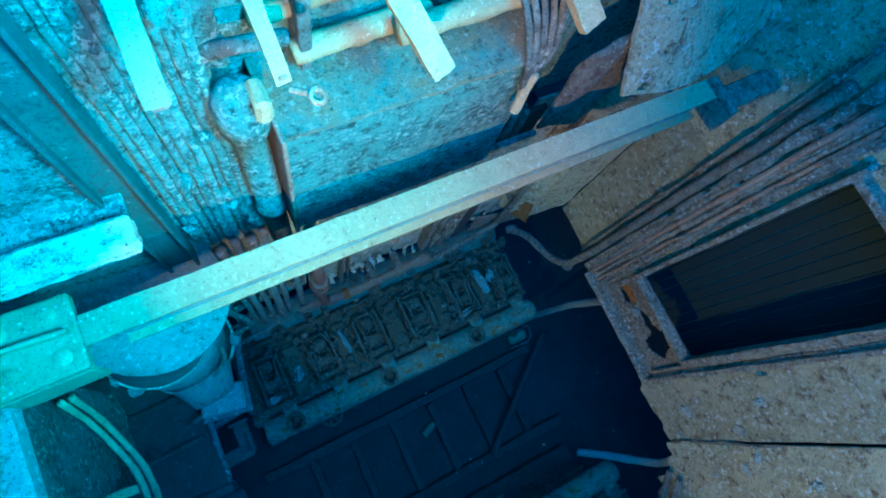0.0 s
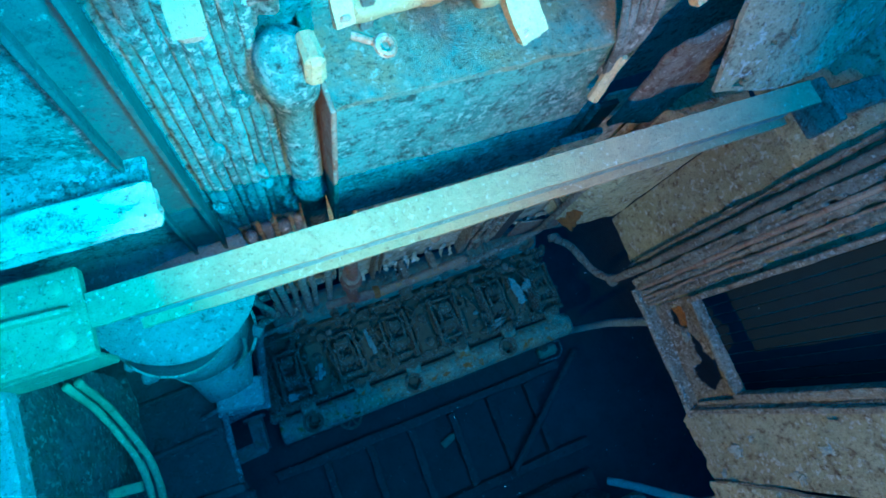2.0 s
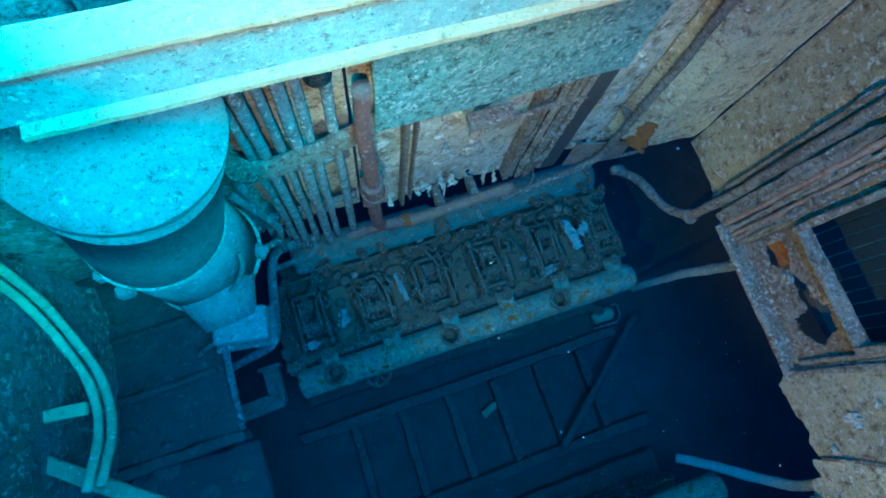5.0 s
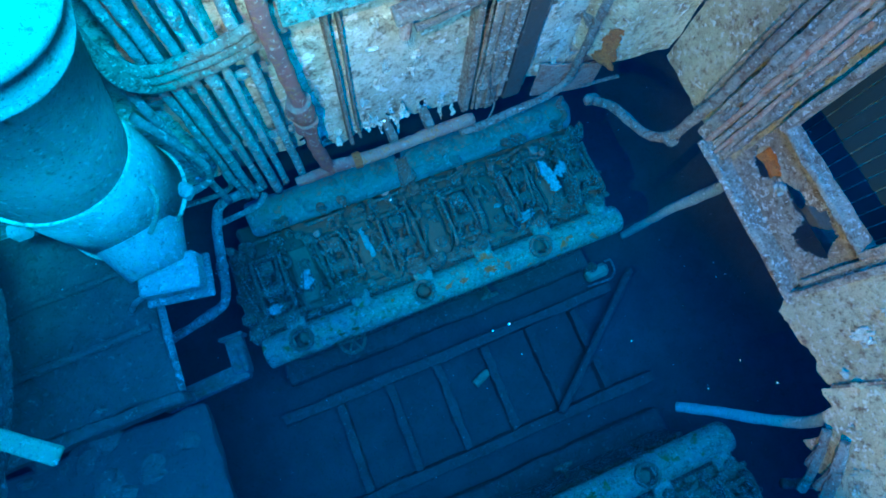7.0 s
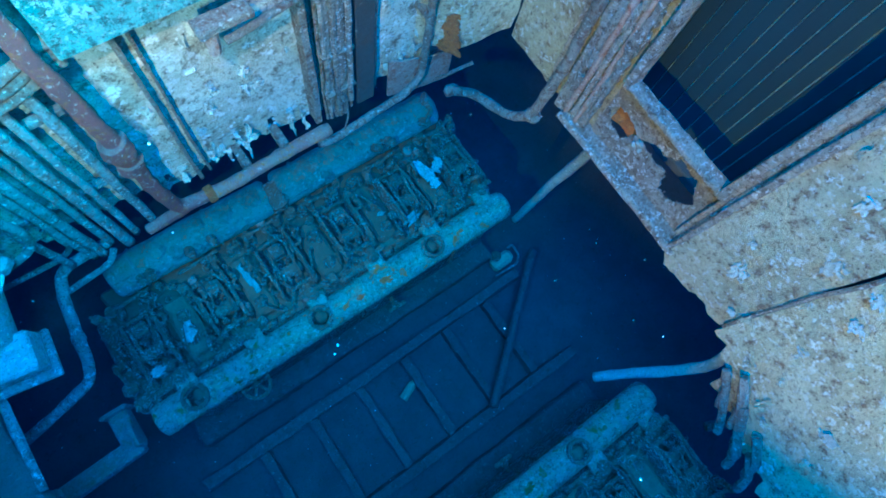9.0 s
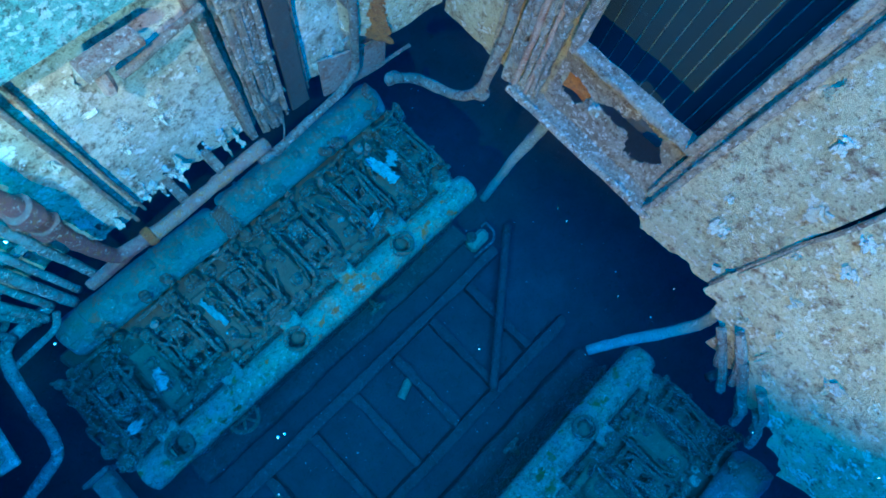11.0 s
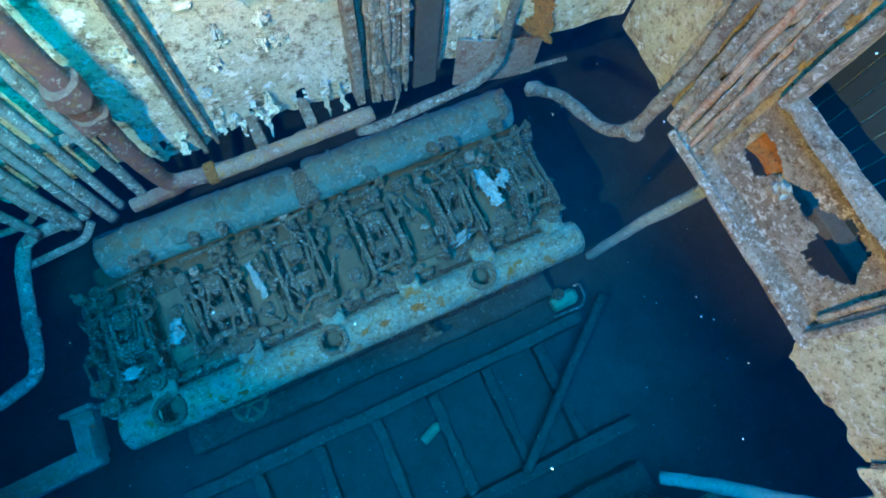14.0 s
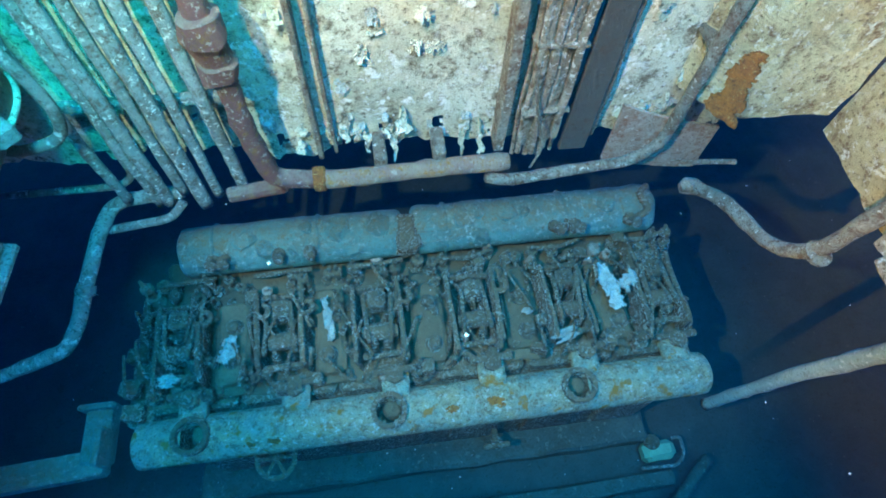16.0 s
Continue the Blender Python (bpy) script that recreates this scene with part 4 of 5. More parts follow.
for k in range(3):
    part("hose", tube(bmesh.new(), ((0.16 + 0.02 * k, 1.12, 6.1), (0.22, 1.10 - 0.03 * k, 5.52 - 0.07 * k), (0.34, 1.08, 5.34 - 0.07 * k), (0.75, 1.10, 5.36 - 0.07 * k), (1.12, 1.14, 5.46 - 0.07 * k)), 0.034, 9, round_=0.2, wobble=0.01), M_FRAME, hoses, smooth=True)
solo("hanging_sheet", jitter(split(bbox(1.10, 2.86, 1.09, 1.14, 5.36, 6.32, 0.01), 5), 0.02, 2.5), M_WALL_TOP, "overgrown steel sheet hung before the casing wall", "sheet")
step_ = thing("bracket_bar", (2.0, 1.05, 5.3), "crusted flat bars bolted under the hanging panel", "bar")
part("bar", jitter(split(bbox(1.72, 2.05, 1.00, 1.12, 5.20, 5.26, 0.01), 2), 0.012), M_FRAME, step_)
part("bar", tube(bmesh.new(), ((1.86, 1.06, 5.08), (2.4, 1.08, 5.14)), 0.025, 7, wobble=0.012), M_FRAME, step_)
part("bolt", tube(bmesh.new(), ((1.80, 1.06, 5.24), (1.78, 1.04, 5.05)), 0.04, 7, wobble=0.01), M_PIPE, step_)

# ---- pipes on the right ----
elbow = thing("elbow_pipe", (4.0, 0.5, 3.2), "encrusted pipe bent out of the side wall above the engine", "pipe")
part("pipe", tube(bmesh.new(), ((3.76, 1.02, 3.16), (3.90, 0.88, 3.20), (4.0, 0.46, 3.26), (4.04, 0.26, 3.55), (4.09, 0.24, 4.2), (4.12, 0.24, 7.6)), 0.046, 12, round_=0.18, wobble=0.01), M_FRAME, elbow, smooth=True)
part("flange", lathe(bmesh.new(), (4.04, 0.27, 3.52), (0.1, -0.1, 1), ((0, 0.05), (0, 0.075), (0.03, 0.08), (0.05, 0.05)), 12), M_FRAME, elbow)
part("broken_end", jitter(split(box(bmesh.new(), (3.76, 1.05, 3.12), (0.16, 0.08, 0.09), 0.02), 2), 0.03, 12), M_PIPE, elbow)
side_pipes = thing("side_pipes", (4.12, 0.1, 3.8), "row of scaly vertical pipes and bars on the side wall", "pipe")
for k, (y, w, x) in enumerate(((0.335, 0.05, 4.14), (0.12, 0.10, 4.10), (-0.015, 0.06, 4.13), (-0.125, 0.09, 4.11))):
    part("bar", sheet(lambda u, v, y=y, w=w, x=x, k=k: (x + 0.03 * fbm(v * 9, u * 2 + k, 2.0), y + w * (u - 0.5) * (1 + 0.5 * fbm(v * 14, k, 1.0)), 3.83 + 4.5 * v), 4, 90, 0.05, (-1, 0, 0), lambda u, v, k=k: abs(u - 0.5) < 0.2 or fbm(v * 26, u * 3, k) < 0.25), M_SILL, side_pipes, "scaling flat bar")
for k, (y, r, x) in enumerate(((0.045, 0.028, 4.14), (-0.075, 0.022, 4.13))):
    part("pipe", tube(bmesh.new(), ((x, y, 3.80 + 0.04 * (k % 3)), (x, y, 8.2)), r, 8, wobble=0.02), M_PIPE, side_pipes)
solo("sagging_pipe", tube(bmesh.new(), ((4.14, -0.34, 3.80), (4.2, -0.30, 3.40), (4.24, -0.20, 2.7), (4.20, -0.12, 1.5)), 0.05, 10, round_=0.3, wobble=0.008), M_DUCT, "pale encrusted pipe sagging down past the engine", "pipe", smooth=True)
solo("sagging_hose", tube(bmesh.new(), ((3.98, -2.24, 3.98), (3.99, -2.38, 3.4), (3.86, -2.30, 2.95), (3.68, -2.16, 2.62), (3.45, -2.02, 2.4)), 0.05, 10, round_=0.3, wobble=0.008), M_DUCT, "pale encrusted pipe hanging from the torn side plate", "pipe", smooth=True)
solo("far_pipe", tube(bmesh.new(), ((4.3, -3.2, 2.0), (5.0, -3.5, 2.1), (6.5, -4.0, 2.1), (6.7, -4.1, 3.65)), 0.05, 8, wobble=0.02), M_PIPE, "dim pipe beyond the second engine", "pipe", smooth=True)
for k, (y, z, l_) in enumerate(((-2.55, 3.9, 0.3), (-2.75, 3.75, 0.35), (-2.9, 3.6, 0.4), (-2.65, 3.6, 0.25), (-2.48, 3.74, 0.3), (-2.62, 3.82, 0.4), (-2.82, 3.66, 0.3), (-2.95, 3.8, 0.45), (-3.05, 3.64, 0.35))):
    part("torn_strip", tube(bmesh.new(), ((bulge(y, z) - 0.05, y + 0.15, z + 0.12), (bulge(y, z) - 0.12, y, z), (bulge(y, z) - 0.15, y - 0.1, z - l_ * 0.5)), 0.035, 6, wobble=0.03), M_FRAME, east, "strip of torn rusty plate")
part("seam", tube(bmesh.new(), ((bulge(-2.06, 4) - 0.03, -2.06, 3.9), (bulge(-2.06, 6) - 0.03, -2.10, 6.0)), 0.016, 6, wobble=0.02), M_FRAME, east)
for k, (y, z, w, h) in enumerate(((-1.75, 4.35, 0.16, 0.22), (-1.62, 4.62, 0.08, 0.1), (-2.4, 4.5, 0.2, 0.14), (-1.95, 5.0, 0.14, 0.2), (-1.7, 5.4, 0.1, 0.16))):
    part("paint_flake", sheet(lambda u, v, y=y, z=z, w=w, h=h, k=k: (bulge(y, z) - 0.02 - 0.02 * abs(fbm(u * 3, v * 3, k)), y + (u - 0.5) * w, z + (v - 0.5) * h), 8, 8, 0.004, (-1, 0, 0), lambda u, v, k=k: (u - 0.5) ** 2 + (v - 0.5) ** 2 < 0.14 + 0.25 * fbm(u * 4 + k, v * 4, k)), M_FLAKE, east, "curled white paint flake")

# ---- the ventilation duct ----
duct = thing("ventilation_duct", (-0.28, 0.86, 4.3), "pale painted round ventilation duct with two ribs and a square chute", "duct")
part("upper_drum", lathe(bmesh.new(), (-0.40, 1.08, 4.95), (0.23, -0.08, 0.95), ((0, 0.30), (0, 0.425), (0.02, 0.43), (0.42, 0.432), (1.12, 0.434), (1.14, 0.45), (1.18, 0.455), (1.19, 0.44), (1.34, 0.44), (1.36, 0.47), (1.42, 0.47), (1.42, 0.3)), 48), M_DUCT, duct, "", True)
part("rib", torus(bmesh.new(), (-0.40, 1.08, 4.95), (0.12, -0.04, 1), 0.430, 0.017, 48, 8), M_WALL, duct, "pale bare rib")
part("lower_drum", lathe(bmesh.new(), (-0.31, 1.02, 4.25), (-0.09, 0.06, 0.70), ((0, 0.2), (0, 0.42), (0.69, 0.425), (0.69, 0.2)), 48), M_DUCT, duct, "", True)
part("rib", torus(bmesh.new(), (-0.31, 1.02, 4.25), (-0.09, 0.05, 1), 0.426, 0.016, 48, 8), M_WALL, duct, "pale bare rib")
part("cone", lathe(bmesh.new(), (-0.30, 0.92, 4.30), (0.1, -0.9, -0.32), ((0.0, 0.36), (0.28, 0.26), (0.46, 0.2), (0.46, 0.1)), 24), M_DUCT, duct, "", True)
part("chute", jitter(split(box(bmesh.new(), (-0.20, 0.44, 4.10), (0.40, 0.26, 0.2), 0.02, Euler((0.1, 0.05, -0.15)).to_matrix()), 2), 0.006), M_DUCT, duct)
part("chute_mouth", box(bmesh.new(), (-0.20, 0.43, 3.98), (0.46, 0.32, 0.04), 0.01, Euler((0.1, 0.05, -0.15)).to_matrix()), M_STEEL, duct)
part("lug", jitter(split(box(bmesh.new(), (0.11, 0.90, 4.32), (0.10, 0.10, 0.1), 0.015, Euler((0, 0, 0.8)).to_matrix()), 1), 0.01), M_DUCT, duct)
part("lug", jitter(split(box(bmesh.new(), (-0.76, 0.84, 4.92), (0.10, 0.08, 0.1), 0.015), 1), 0.01), M_DUCT, duct)
part("lug", jitter(split(box(bmesh.new(), (-0.68, 0.72, 4.84), (0.10, 0.08, 0.1), 0.015), 1), 0.01), M_DUCT, duct)
part("handle", tube(bmesh.new(), ((-0.14, 0.63, 4.46), (-0.06, 0.65, 4.56), (0.02, 0.72, 4.66), (0.03, 0.80, 4.74)), 0.018, 7, round_=0.05), M_PIPE, duct, "rusty handle")
part("stud", lathe(bmesh.new(), (-0.19, 0.66, 5.42), (0.25, -0.95, 0.1), ((0, 0.04), (0.03, 0.04), (0.04, 0.015)), 10), M_PIPE, duct)

# ---- gallery and machinery on the left ----
gallery = thing("gallery", (-1.3, -0.6, 3.6), "dark silted gallery platform beside the engine", "platform")
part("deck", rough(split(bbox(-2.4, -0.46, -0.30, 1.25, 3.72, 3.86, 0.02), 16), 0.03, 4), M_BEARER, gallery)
part("edge", rough(split(bbox(-2.4, -0.42, -0.38, -0.30, 3.66, 3.90, 0.015), 12), 0.02, 6), M_BEARER, gallery)
for k in range(26):
    x, y = rng.uniform(-1.9, -0.5), rng.uniform(-1.9, 1.1)
    w = rng.uniform(0.04, 0.13)
    part("growth", rough(lathe(bmesh.new(), (x, y, 3.84 if y > -0.3 else 3.58), (0, 0, 1), ((-0.02, w), (0.02, w * 0.9), (0.05, w * 0.5), (0.06, 0.01)), 11), 0.035, 11), M_BEARER, gallery)
for y in (0.15, 0.62):
    part("deck_pipe", tube(bmesh.new(), ((-1.9, y, 3.90), (-0.5, y + 0.05, 3.90)), 0.03, 8, wobble=0.02), M_BEARER, gallery)
# Lower deck takes the dark floor tone to look unlit.
part("deck", rough(split(bbox(-2.4, -0.40, -2.6, -0.40, 3.45, 3.60, 0.02), 16), 0.035, 4), M_FLOOR, gallery)
part("edge", tube(bmesh.new(), ((-0.44, -0.30, 3.80), (-0.44, 1.2, 3.82)), 0.03, 7, wobble=0.02), M_STEEL, gallery)
solo("handrail", tube(bmesh.new(), ((-0.62, 0.36, 3.86), (-0.5, 0.36, 4.05), (-0.30, 0.40, 4.06), (-0.22, 0.48, 4.02), (-0.2, 0.55, 3.9)), 0.02, 7, round_=0.06), M_STEEL, "bent handrail end on the gallery", "handrail")
trunk = thing("trunking", (-0.4, 0.1, 2.1), "square pale trunking bending towards the engine end", "trunking")
part("duct", box(bmesh.new(), (-0.78, -0.09, 2.16), (0.85, 0.17, 0.15), 0.02, Euler((0, 0, 0.05)).to_matrix()), M_RECEIVER, trunk)
part("duct", box(bmesh.new(), (-0.40, 0.09, 2.20), (0.17, 0.36, 0.16), 0.02), M_RECEIVER, trunk)
part("flange", box(bmesh.new(), (-0.40, 0.28, 2.22), (0.24, 0.04, 0.22), 0.012), M_RECEIVER, trunk)
part("flange", box(bmesh.new(), (-0.33, 0.0, 2.30), (0.05, 0.24, 0.2), 0.012), M_RECEIVER, trunk)

leftside = thing("curved_casing", (-0.8, 0.1, 4.9), "blue grey curved steel casing with a ribbed rim", "casing")
part("plate", rough(sheet(lambda u, v: (-0.80 - 0.35 * (u - 0.2) ** 2, 0.75 - 1.5 * u, 4.9 + 1.9 * v), 44, 50, 0.02, (1, 0, 0)), 0.03, 5), M_CASING, leftside)
for k in range(2):
    part("rim", tube(bmesh.new(), ((-0.66 - 0.06 * k, 0.60, 6.2), (-0.68 - 0.06 * k, 0.44, 5.72), (-0.60 - 0.06 * k, 0.12, 5.55), (-0.56 - 0.06 * k, -0.15, 5.62), (-0.58 - 0.06 * k, -0.4, 5.8)), 0.022, 8, round_=0.2, wobble=0.010), M_BEAM, leftside, "crusted brown rim", smooth=True)
part("tag_bar", jitter(split(box(bmesh.new(), (-0.61, -0.43, 5.61), (0.76, 0.075, 0.03), 0.008, Euler((0, 0, -0.66)).to_matrix()), 2), 0.005), M_BEAM, leftside, "cream bar with pink crusts")
part("short_bar", jitter(split(box(bmesh.new(), (-0.76, -0.02, 5.62), (0.20, 0.06, 0.04), 0.008, Euler((0, 0, -0.1)).to_matrix()), 1), 0.005), M_BEAM, leftside)

# ---- the upper part: beam, bracket, shelf, post, tank and bars ----
beam = thing("steel_beam", (1.7, 0.64, 6.88), "beige encrusted steel beam spanning the casing", "beam")


def flange_bm(x0, x1, y0, y1, z0, z1):
    return jitter(sheet(lambda u, v: (x0 + (x1 - x0) * u, y0 + (y1 - y0) * v, z1), 60, 4, z1 - z0, (0, 0, 1)), 0.004, 12)


part("top_flange", flange_bm(-0.20, 3.64, 0.588, 0.732, 7.18, 7.20), M_BEAM, beam)
# Web gets the pale duct colour so it looks lit by cyan daylight.
part("web", jitter(split(bbox(-0.20, 3.64, 0.642, 0.658, 6.91, 7.18, 0.003), 8), 0.003), M_DUCT, beam)
part("bottom_flange", flange_bm(-0.10, 3.66, 0.598, 0.715, 6.885, 6.91), M_BEAM, beam)
part("end_clip", jitter(split(bbox(3.62, 3.68, 0.44, 0.72, 7.0, 7.24, 0.006), 2), 0.008), M_FRAME, beam)
part("extension", jitter(split(bbox(3.66, 4.18, 0.50, 0.66, 7.10, 7.17, 0.01), 3), 0.012), M_FRAME, beam)
bracket = thing("beam_bracket", (-0.42, 0.6, 6.9), "beige encrusted bracket plate with round bolts at the beam end", "bracket")
part("plate", jitter(split(bbox(-0.62, -0.205, 0.49, 0.86, 7.13, 7.21, 0.012), 4), 0.006), M_BEAM, bracket)
part("plate", jitter(split(bbox(-0.62, -0.22, 0.485, 0.515, 6.90, 7.14, 0.006), 3), 0.005), M_BEAM, bracket)
for x, y in ((-0.30, 0.78), (-0.29, 0.57), (-0.5, 0.77), (-0.5, 0.57)):
    part("bolt", lathe(bmesh.new(), (x, y, 7.205), (0, 0, 1), ((0, 0.04), (0.015, 0.038), (0.022, 0.02)), 12), M_BEAM, bracket)
part("gusset", box(bmesh.new(), (-0.42, 0.68, 7.235), (0.38, 0.02, 0.06), 0.004, Euler((0, 0, -0.06)).to_matrix()), M_BEAM, bracket)
solo("cross_beam", jitter(split(bbox(-0.86, -0.60, -0.9, 0.50, 6.95, 7.08, 0.015), 5), 0.008), M_DUCT, "pale cross beam running from the bracket", "beam")
angle = thing("angle_bar", (-0.35, 1.0, 7.4), "thickly encrusted angle bar fixed to the wall", "bar")
part("flange", rough(split(bbox(-0.9, 0.205, 0.82, 0.985, 7.42, 7.53, 0.02), 16), 0.012, 12), M_WALL, angle)
part("web", jitter(split(bbox(-0.9, 0.19, 0.97, 1.22, 7.40, 7.44, 0.01), 3), 0.008), M_WALL_TOP, angle)
upright = thing("upright_post", (0.19, 1.2, 5.9), "smooth blue grey channel post against the wall", "post")
part("web", bbox(0.10, 0.27, 1.12, 1.15, 6.12, 9.4, 0.006), M_POST, upright)
part("flange", bbox(0.095, 0.115, 1.07, 1.2, 6.12, 9.4, 0.004), M_POST, upright)
part("flange", bbox(0.255, 0.275, 1.07, 1.2, 6.12, 9.4, 0.004), M_POST, upright)
tray = thing("cable_tray", (0.5, 1.2, 6.1), "overgrown run of vertical cables beside the post", "cable")
for k in range(9):
    part("cable", tube(bmesh.new(), ((0.31 + k * 0.048, 1.245 - 0.012 * (k % 3), 6.1), (0.32 + k * 0.047, 1.235 - 0.014 * (k % 3), 7.3), (0.32 + k * 0.046, 1.26, 8.9)), 0.021 + 0.004 * ((k * 5) % 3), 10, wobble=0.008), M_WALL_TOP, tray)
for k in range(14):
    c = (rng.uniform(0.3, 0.75), rng.uniform(1.18, 1.26), rng.uniform(6.3, 8.4))
    part("growth", jitter(split(lathe(bmesh.new(), c, (0, -1, 0.2), ((0, 0.05), (0.03, 0.045), (0.06, 0.01)), 8), 1), 0.04, 14), M_WALL_TOP, tray)
part("clump", jitter(split(bbox(0.30, 0.8, 1.26, 1.34, 7.9, 8.9, 0.02), 5), 0.05, 6), M_WALL_TOP, tray)
part("backing", rough(split(bbox(0.08, 0.74, 1.255, 1.30, 6.15, 9.4, 0.01), 14), 0.02, 9), M_WALL_TOP, tray)
drain = thing("drain_pipe", (0.83, 1.12, 6.45), "fat encrusted pipe with domed top beside the tank", "pipe")
part("pipe", lathe(bmesh.new(), (0.82, 1.16, 6.40), (-0.02, 0, 1), ((-0.40, 0.05), (-0.39, 0.075), (0.2, 0.078), (0.21, 0.095), (0.26, 0.095), (0.27, 0.08), (0.9, 0.082), (1.2, 0.085), (1.22, 0.115), (1.38, 0.12), (1.46, 0.10), (1.51, 0.06), (1.53, 0.01)), 20), M_WALL_TOP, drain, "", True)
part("elbow", tube(bmesh.new(), ((0.62, 1.26, 7.55), (0.64, 1.26, 7.95), (0.72, 1.24, 8.06), (1.05, 1.24, 8.02)), 0.035, 9, round_=0.1), M_STEEL, drain, "", True)
part("collar", jitter(split(box(bmesh.new(), (0.87, 1.10, 7.86), (0.07, 0.15, 0.16), 0.02), 2), 0.01), M_BEAM, drain)

tank = thing("wall_tank", (1.6, 1.2, 6.7), "overgrown box tank on the wall with sandy top", "tank")
part("front", jitter(sheet(lambda u, v: (0.92 + 1.42 * u, 1.02 + 0.015 * fbm(u * 3, v * 2), 6.46 - 0.12 * u + (1.19 + 0.12 * u) * v - 0.06 * (1 - v) ** 4 * (1 + fbm(u * 9, 2.0))), 30, 20, 0.02, (0, -1, 0)), 0.006), M_WALL_TOP, tank)
part("top", jitter(sheet(lambda u, v: (0.92 + 1.42 * u, 1.0 + 0.5 * v, 7.66), 30, 10, 0.03, (0, 0, 1)), 0.01, 9), M_TOP, tank, "sandy encrusted top with lit and shaded patches in its colour")
part("side", bbox(0.90, 0.925, 0.985, 1.45, 6.42, 7.66, 0.006), M_PIPE, tank, "brown edge strip")
part("side", bbox(2.32, 2.345, 1.02, 1.45, 6.40, 7.66, 0.006), M_WALL_TOP, tank)
part("bottom", sheet(lambda u, v: (0.92 + 1.42 * u, 1.03 + 0.42 * v, 6.45 - 0.10 * u), 10, 3, 0.02, (0, 0, 1)), M_WALL_TOP, tank)
for x0, x1, y, z, r in ((1.10, 1.78, 1.34, 7.76, 0.06), (1.55, 2.25, 1.22, 7.86, 0.06), (0.95, 1.6, 1.42, 7.95, 0.045), (1.2, 2.1, 1.42, 8.15, 0.04)):
    solo("top_pipe", tube(bmesh.new(), ((x0, y, z), (x1, y + 0.02, z + 0.02)), r, 10, wobble=0.012), M_BEAM, "encrusted pipe lying over the tank top", "pipe", "pipes over the tank", smooth=True)
rack = thing("pipe_rack", (1.6, 1.42, 7.66), "plate with bolt heads and brackets behind the tank top", "bracket")
part("plate", jitter(split(bbox(0.5, 1.0, 1.36, 1.40, 8.1, 9.0, 0.01), 3), 0.012), M_WALL_TOP, rack)
for k in range(8):
    part("bolt", lathe(bmesh.new(), (0.58 + 0.11 * (k % 4), 1.36, 8.3 + 0.3 * (k // 4)), (0, -1, 0), ((0, 0.025), (0.012, 0.024), (0.02, 0.012)), 8), M_WALL_TOP, rack)
for x in (1.15, 1.85, 2.2):
    part("upright", jitter(split(bbox(x - 0.03, x + 0.03, 1.30, 1.44, 7.66, 8.6, 0.008), 3), 0.012), M_STEEL, rack)


def flat_bar(a, b, w, name="flat_bar", extra=None):
    a, b = Vector(a), Vector(b)
    d = (b - a).normalized()
    side = Vector((1, 0, 0))
    side = (side - d * side.dot(d)).normalized()
    up = side.cross(d)
    L = (b - a).length
    bm = sheet(lambda u, v: a + d * (L * u) + side * (w * (v - 0.5)), 14, 3, 0.05, up)
    jitter(bm, 0.006, 12)
    bar = thing(name, a, "cream encrusted flat bar standing out from the casing wall", "bar", "bars on the upper wall")
    part("bar", bm, M_BEAM, bar)
    part("rusty_end", jitter(split(box(bmesh.new(), a + d * 0.02 - up * 0.03, (w * 0.9, 0.05, 0.06), 0.012), 2), 0.012, 20), M_PIPE, bar, "rusty broken end")
    return bar


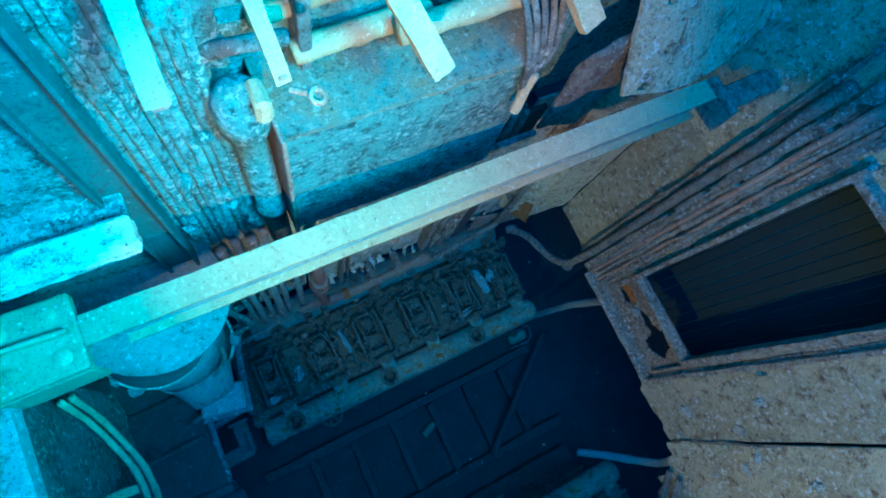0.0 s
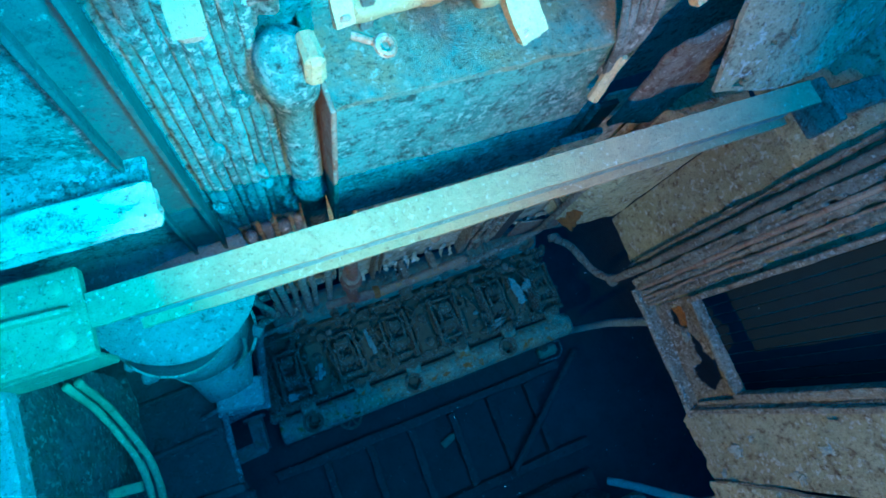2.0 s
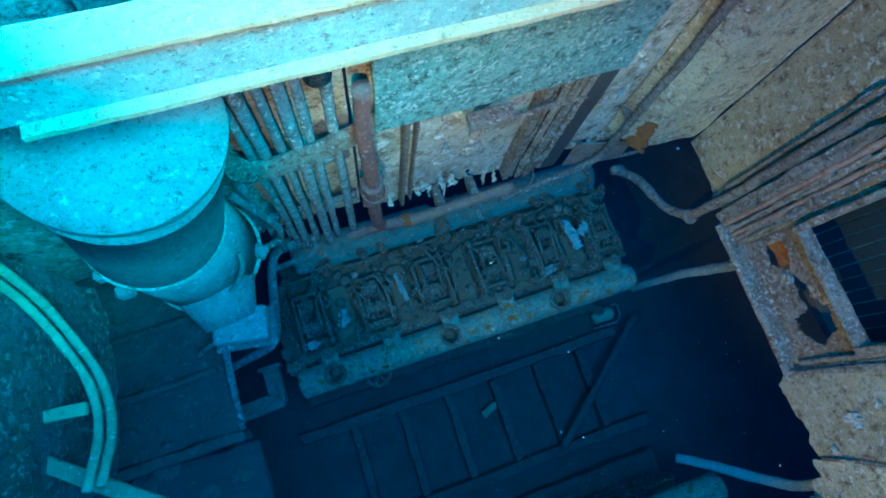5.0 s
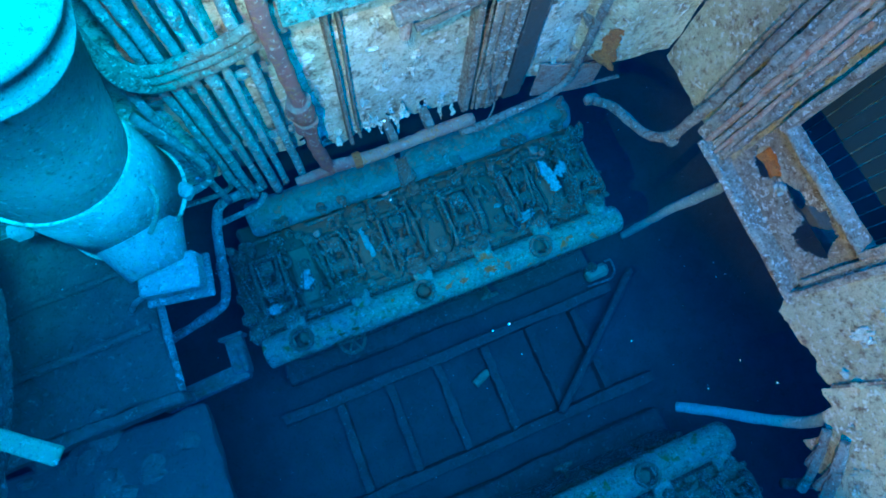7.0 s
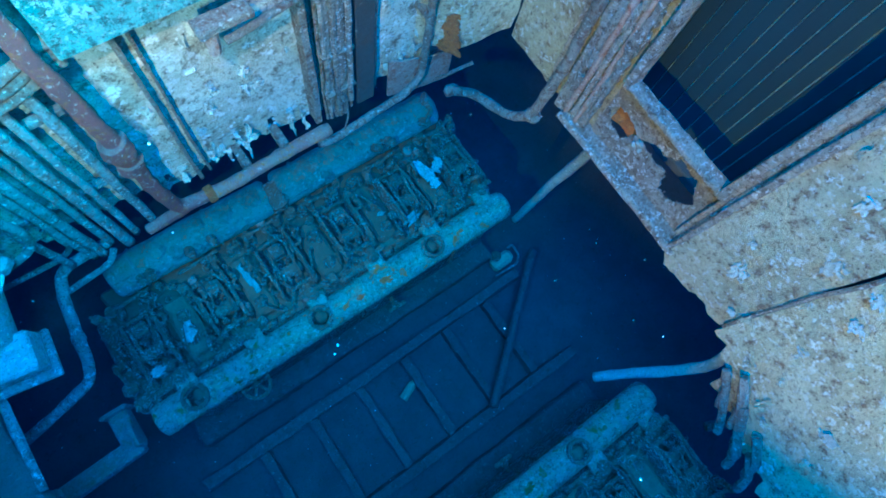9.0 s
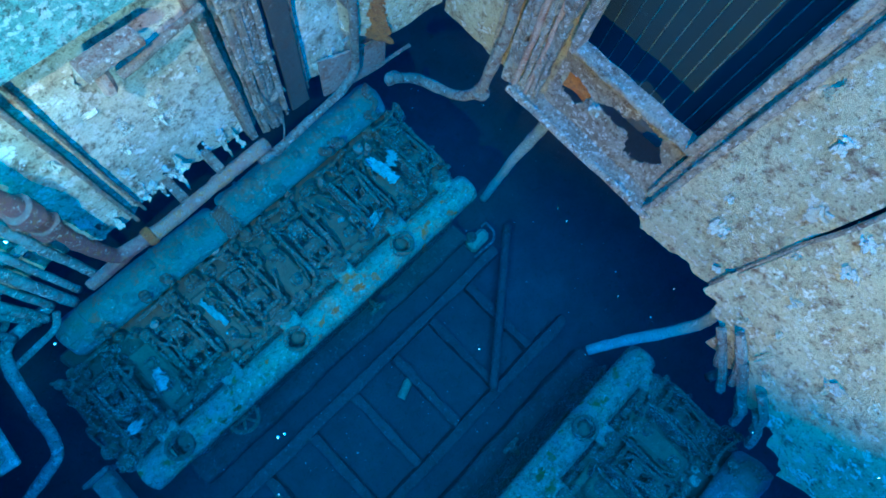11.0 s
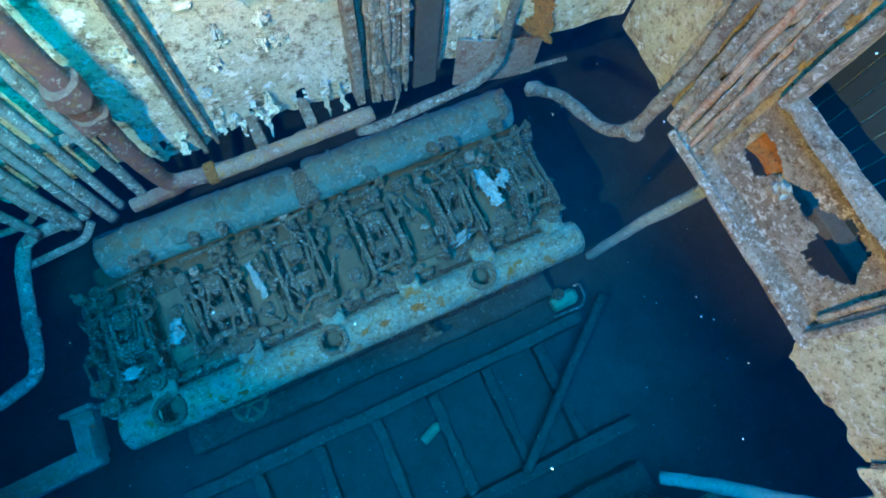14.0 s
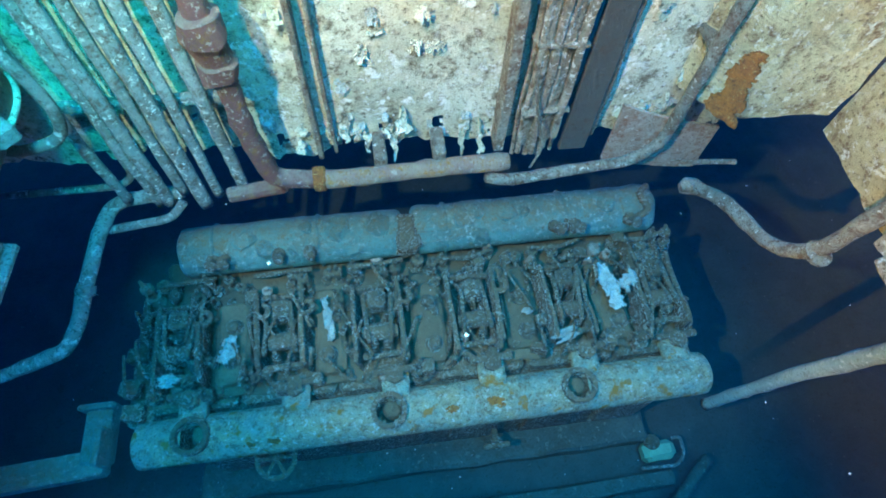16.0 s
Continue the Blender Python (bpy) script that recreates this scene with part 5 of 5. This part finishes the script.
flat_bar((0.54, 0.83, 8.42), (0.585, 1.46, 8.92), 0.075)
bar_b = flat_bar((0.92, 0.865, 8.30), (0.865, 1.46, 8.95), 0.055)
part("eye_bolt", torus(bmesh.new(), (1.01, 0.81, 8.265), (0.2, -0.3, 1), 0.024, 0.012, 14, 7), M_PIPE, bar_b, "rusty eye bolt")
part("pin", tube(bmesh.new(), ((0.93, 0.86, 8.27), (1.0, 0.82, 8.262)), 0.012, 7), M_PIPE, bar_b)
flat_bar((1.55, 0.83, 8.10), (1.10, 1.46, 8.95), 0.10)
flat_bar((2.36, 0.88, 8.02), (1.95, 1.46, 8.7), 0.12)
wires = thing("tangled_wires", (2.25, 1.05, 7.5), "tangle of dark corroded wires and a broken strap", "wire")
for k in range(5):
    part("wire", tube(bmesh.new(), ((2.1 + 0.06 * k, 1.2, 8.1), (2.16 + 0.05 * k, 1.05, 7.85), (2.22 + 0.03 * k, 0.98, 7.62), (2.26, 0.96 + 0.02 * k, 7.4)), 0.018, 7, round_=0.1, wobble=0.03), M_STEEL, wires)
part("strap", tube(bmesh.new(), ((2.28, 0.98, 7.55), (2.22, 0.92, 7.3)), 0.03, 7, wobble=0.015), M_BEAM, wires)


def dent(u, v):
    x = 2.95 + 1.25 * u
    low = 7.24 + 0.30 * max(0.0, u - 0.25) ** 1.2
    return (x, 0.80 - 0.10 * math.sin(math.pi * min(1, u * 1.2)) + 0.06 * u + 0.55 * v, low + 1.0 * v + 0.03 * fbm(u * 3, v * 3))


solo("buckled_plate", sheet(dent, 60, 44, 0.03, (0, -1, 0.6), lambda u, v: noise.noise(Vector((u * 19, v * 13, 2.2))) < 0.46), M_SIDE, "buckled pale steel plate pitted with rust holes", "plate")
solo("torn_plate", jitter(split(bbox(2.70, 3.2, 1.0, 1.04, 6.6, 7.5, 0.01), 4), 0.05, 4), M_FRAME, "torn rust pitted plate below the buckled one", "plate")

# ---- marine snow in the water ----
snow = bmesh.new()
for k in range(320):
    c = Vector((rng.uniform(-0.3, 4.0), rng.uniform(-2.6, 0.9), rng.uniform(2.6, 6.4)))
    if k % 3 == 0:
        c.z = rng.uniform(0.8, 3.4)
    r_ = rng.choice((0.002, 0.0025, 0.003, 0.0035, 0.0045))
    lathe(snow, c, (rng.uniform(-1, 1), rng.uniform(-1, 1), 1), ((-r_, r_ * 0.3), (-r_ * 0.3, r_), (r_ * 0.5, r_ * 0.8), (r_ * 1.4, r_ * 0.2)), 5)
tagged(mesh_ob("marine_snow", snow, M_SNOW), "tiny white specks of marine snow drifting in the water", "particles", kind="stuff")
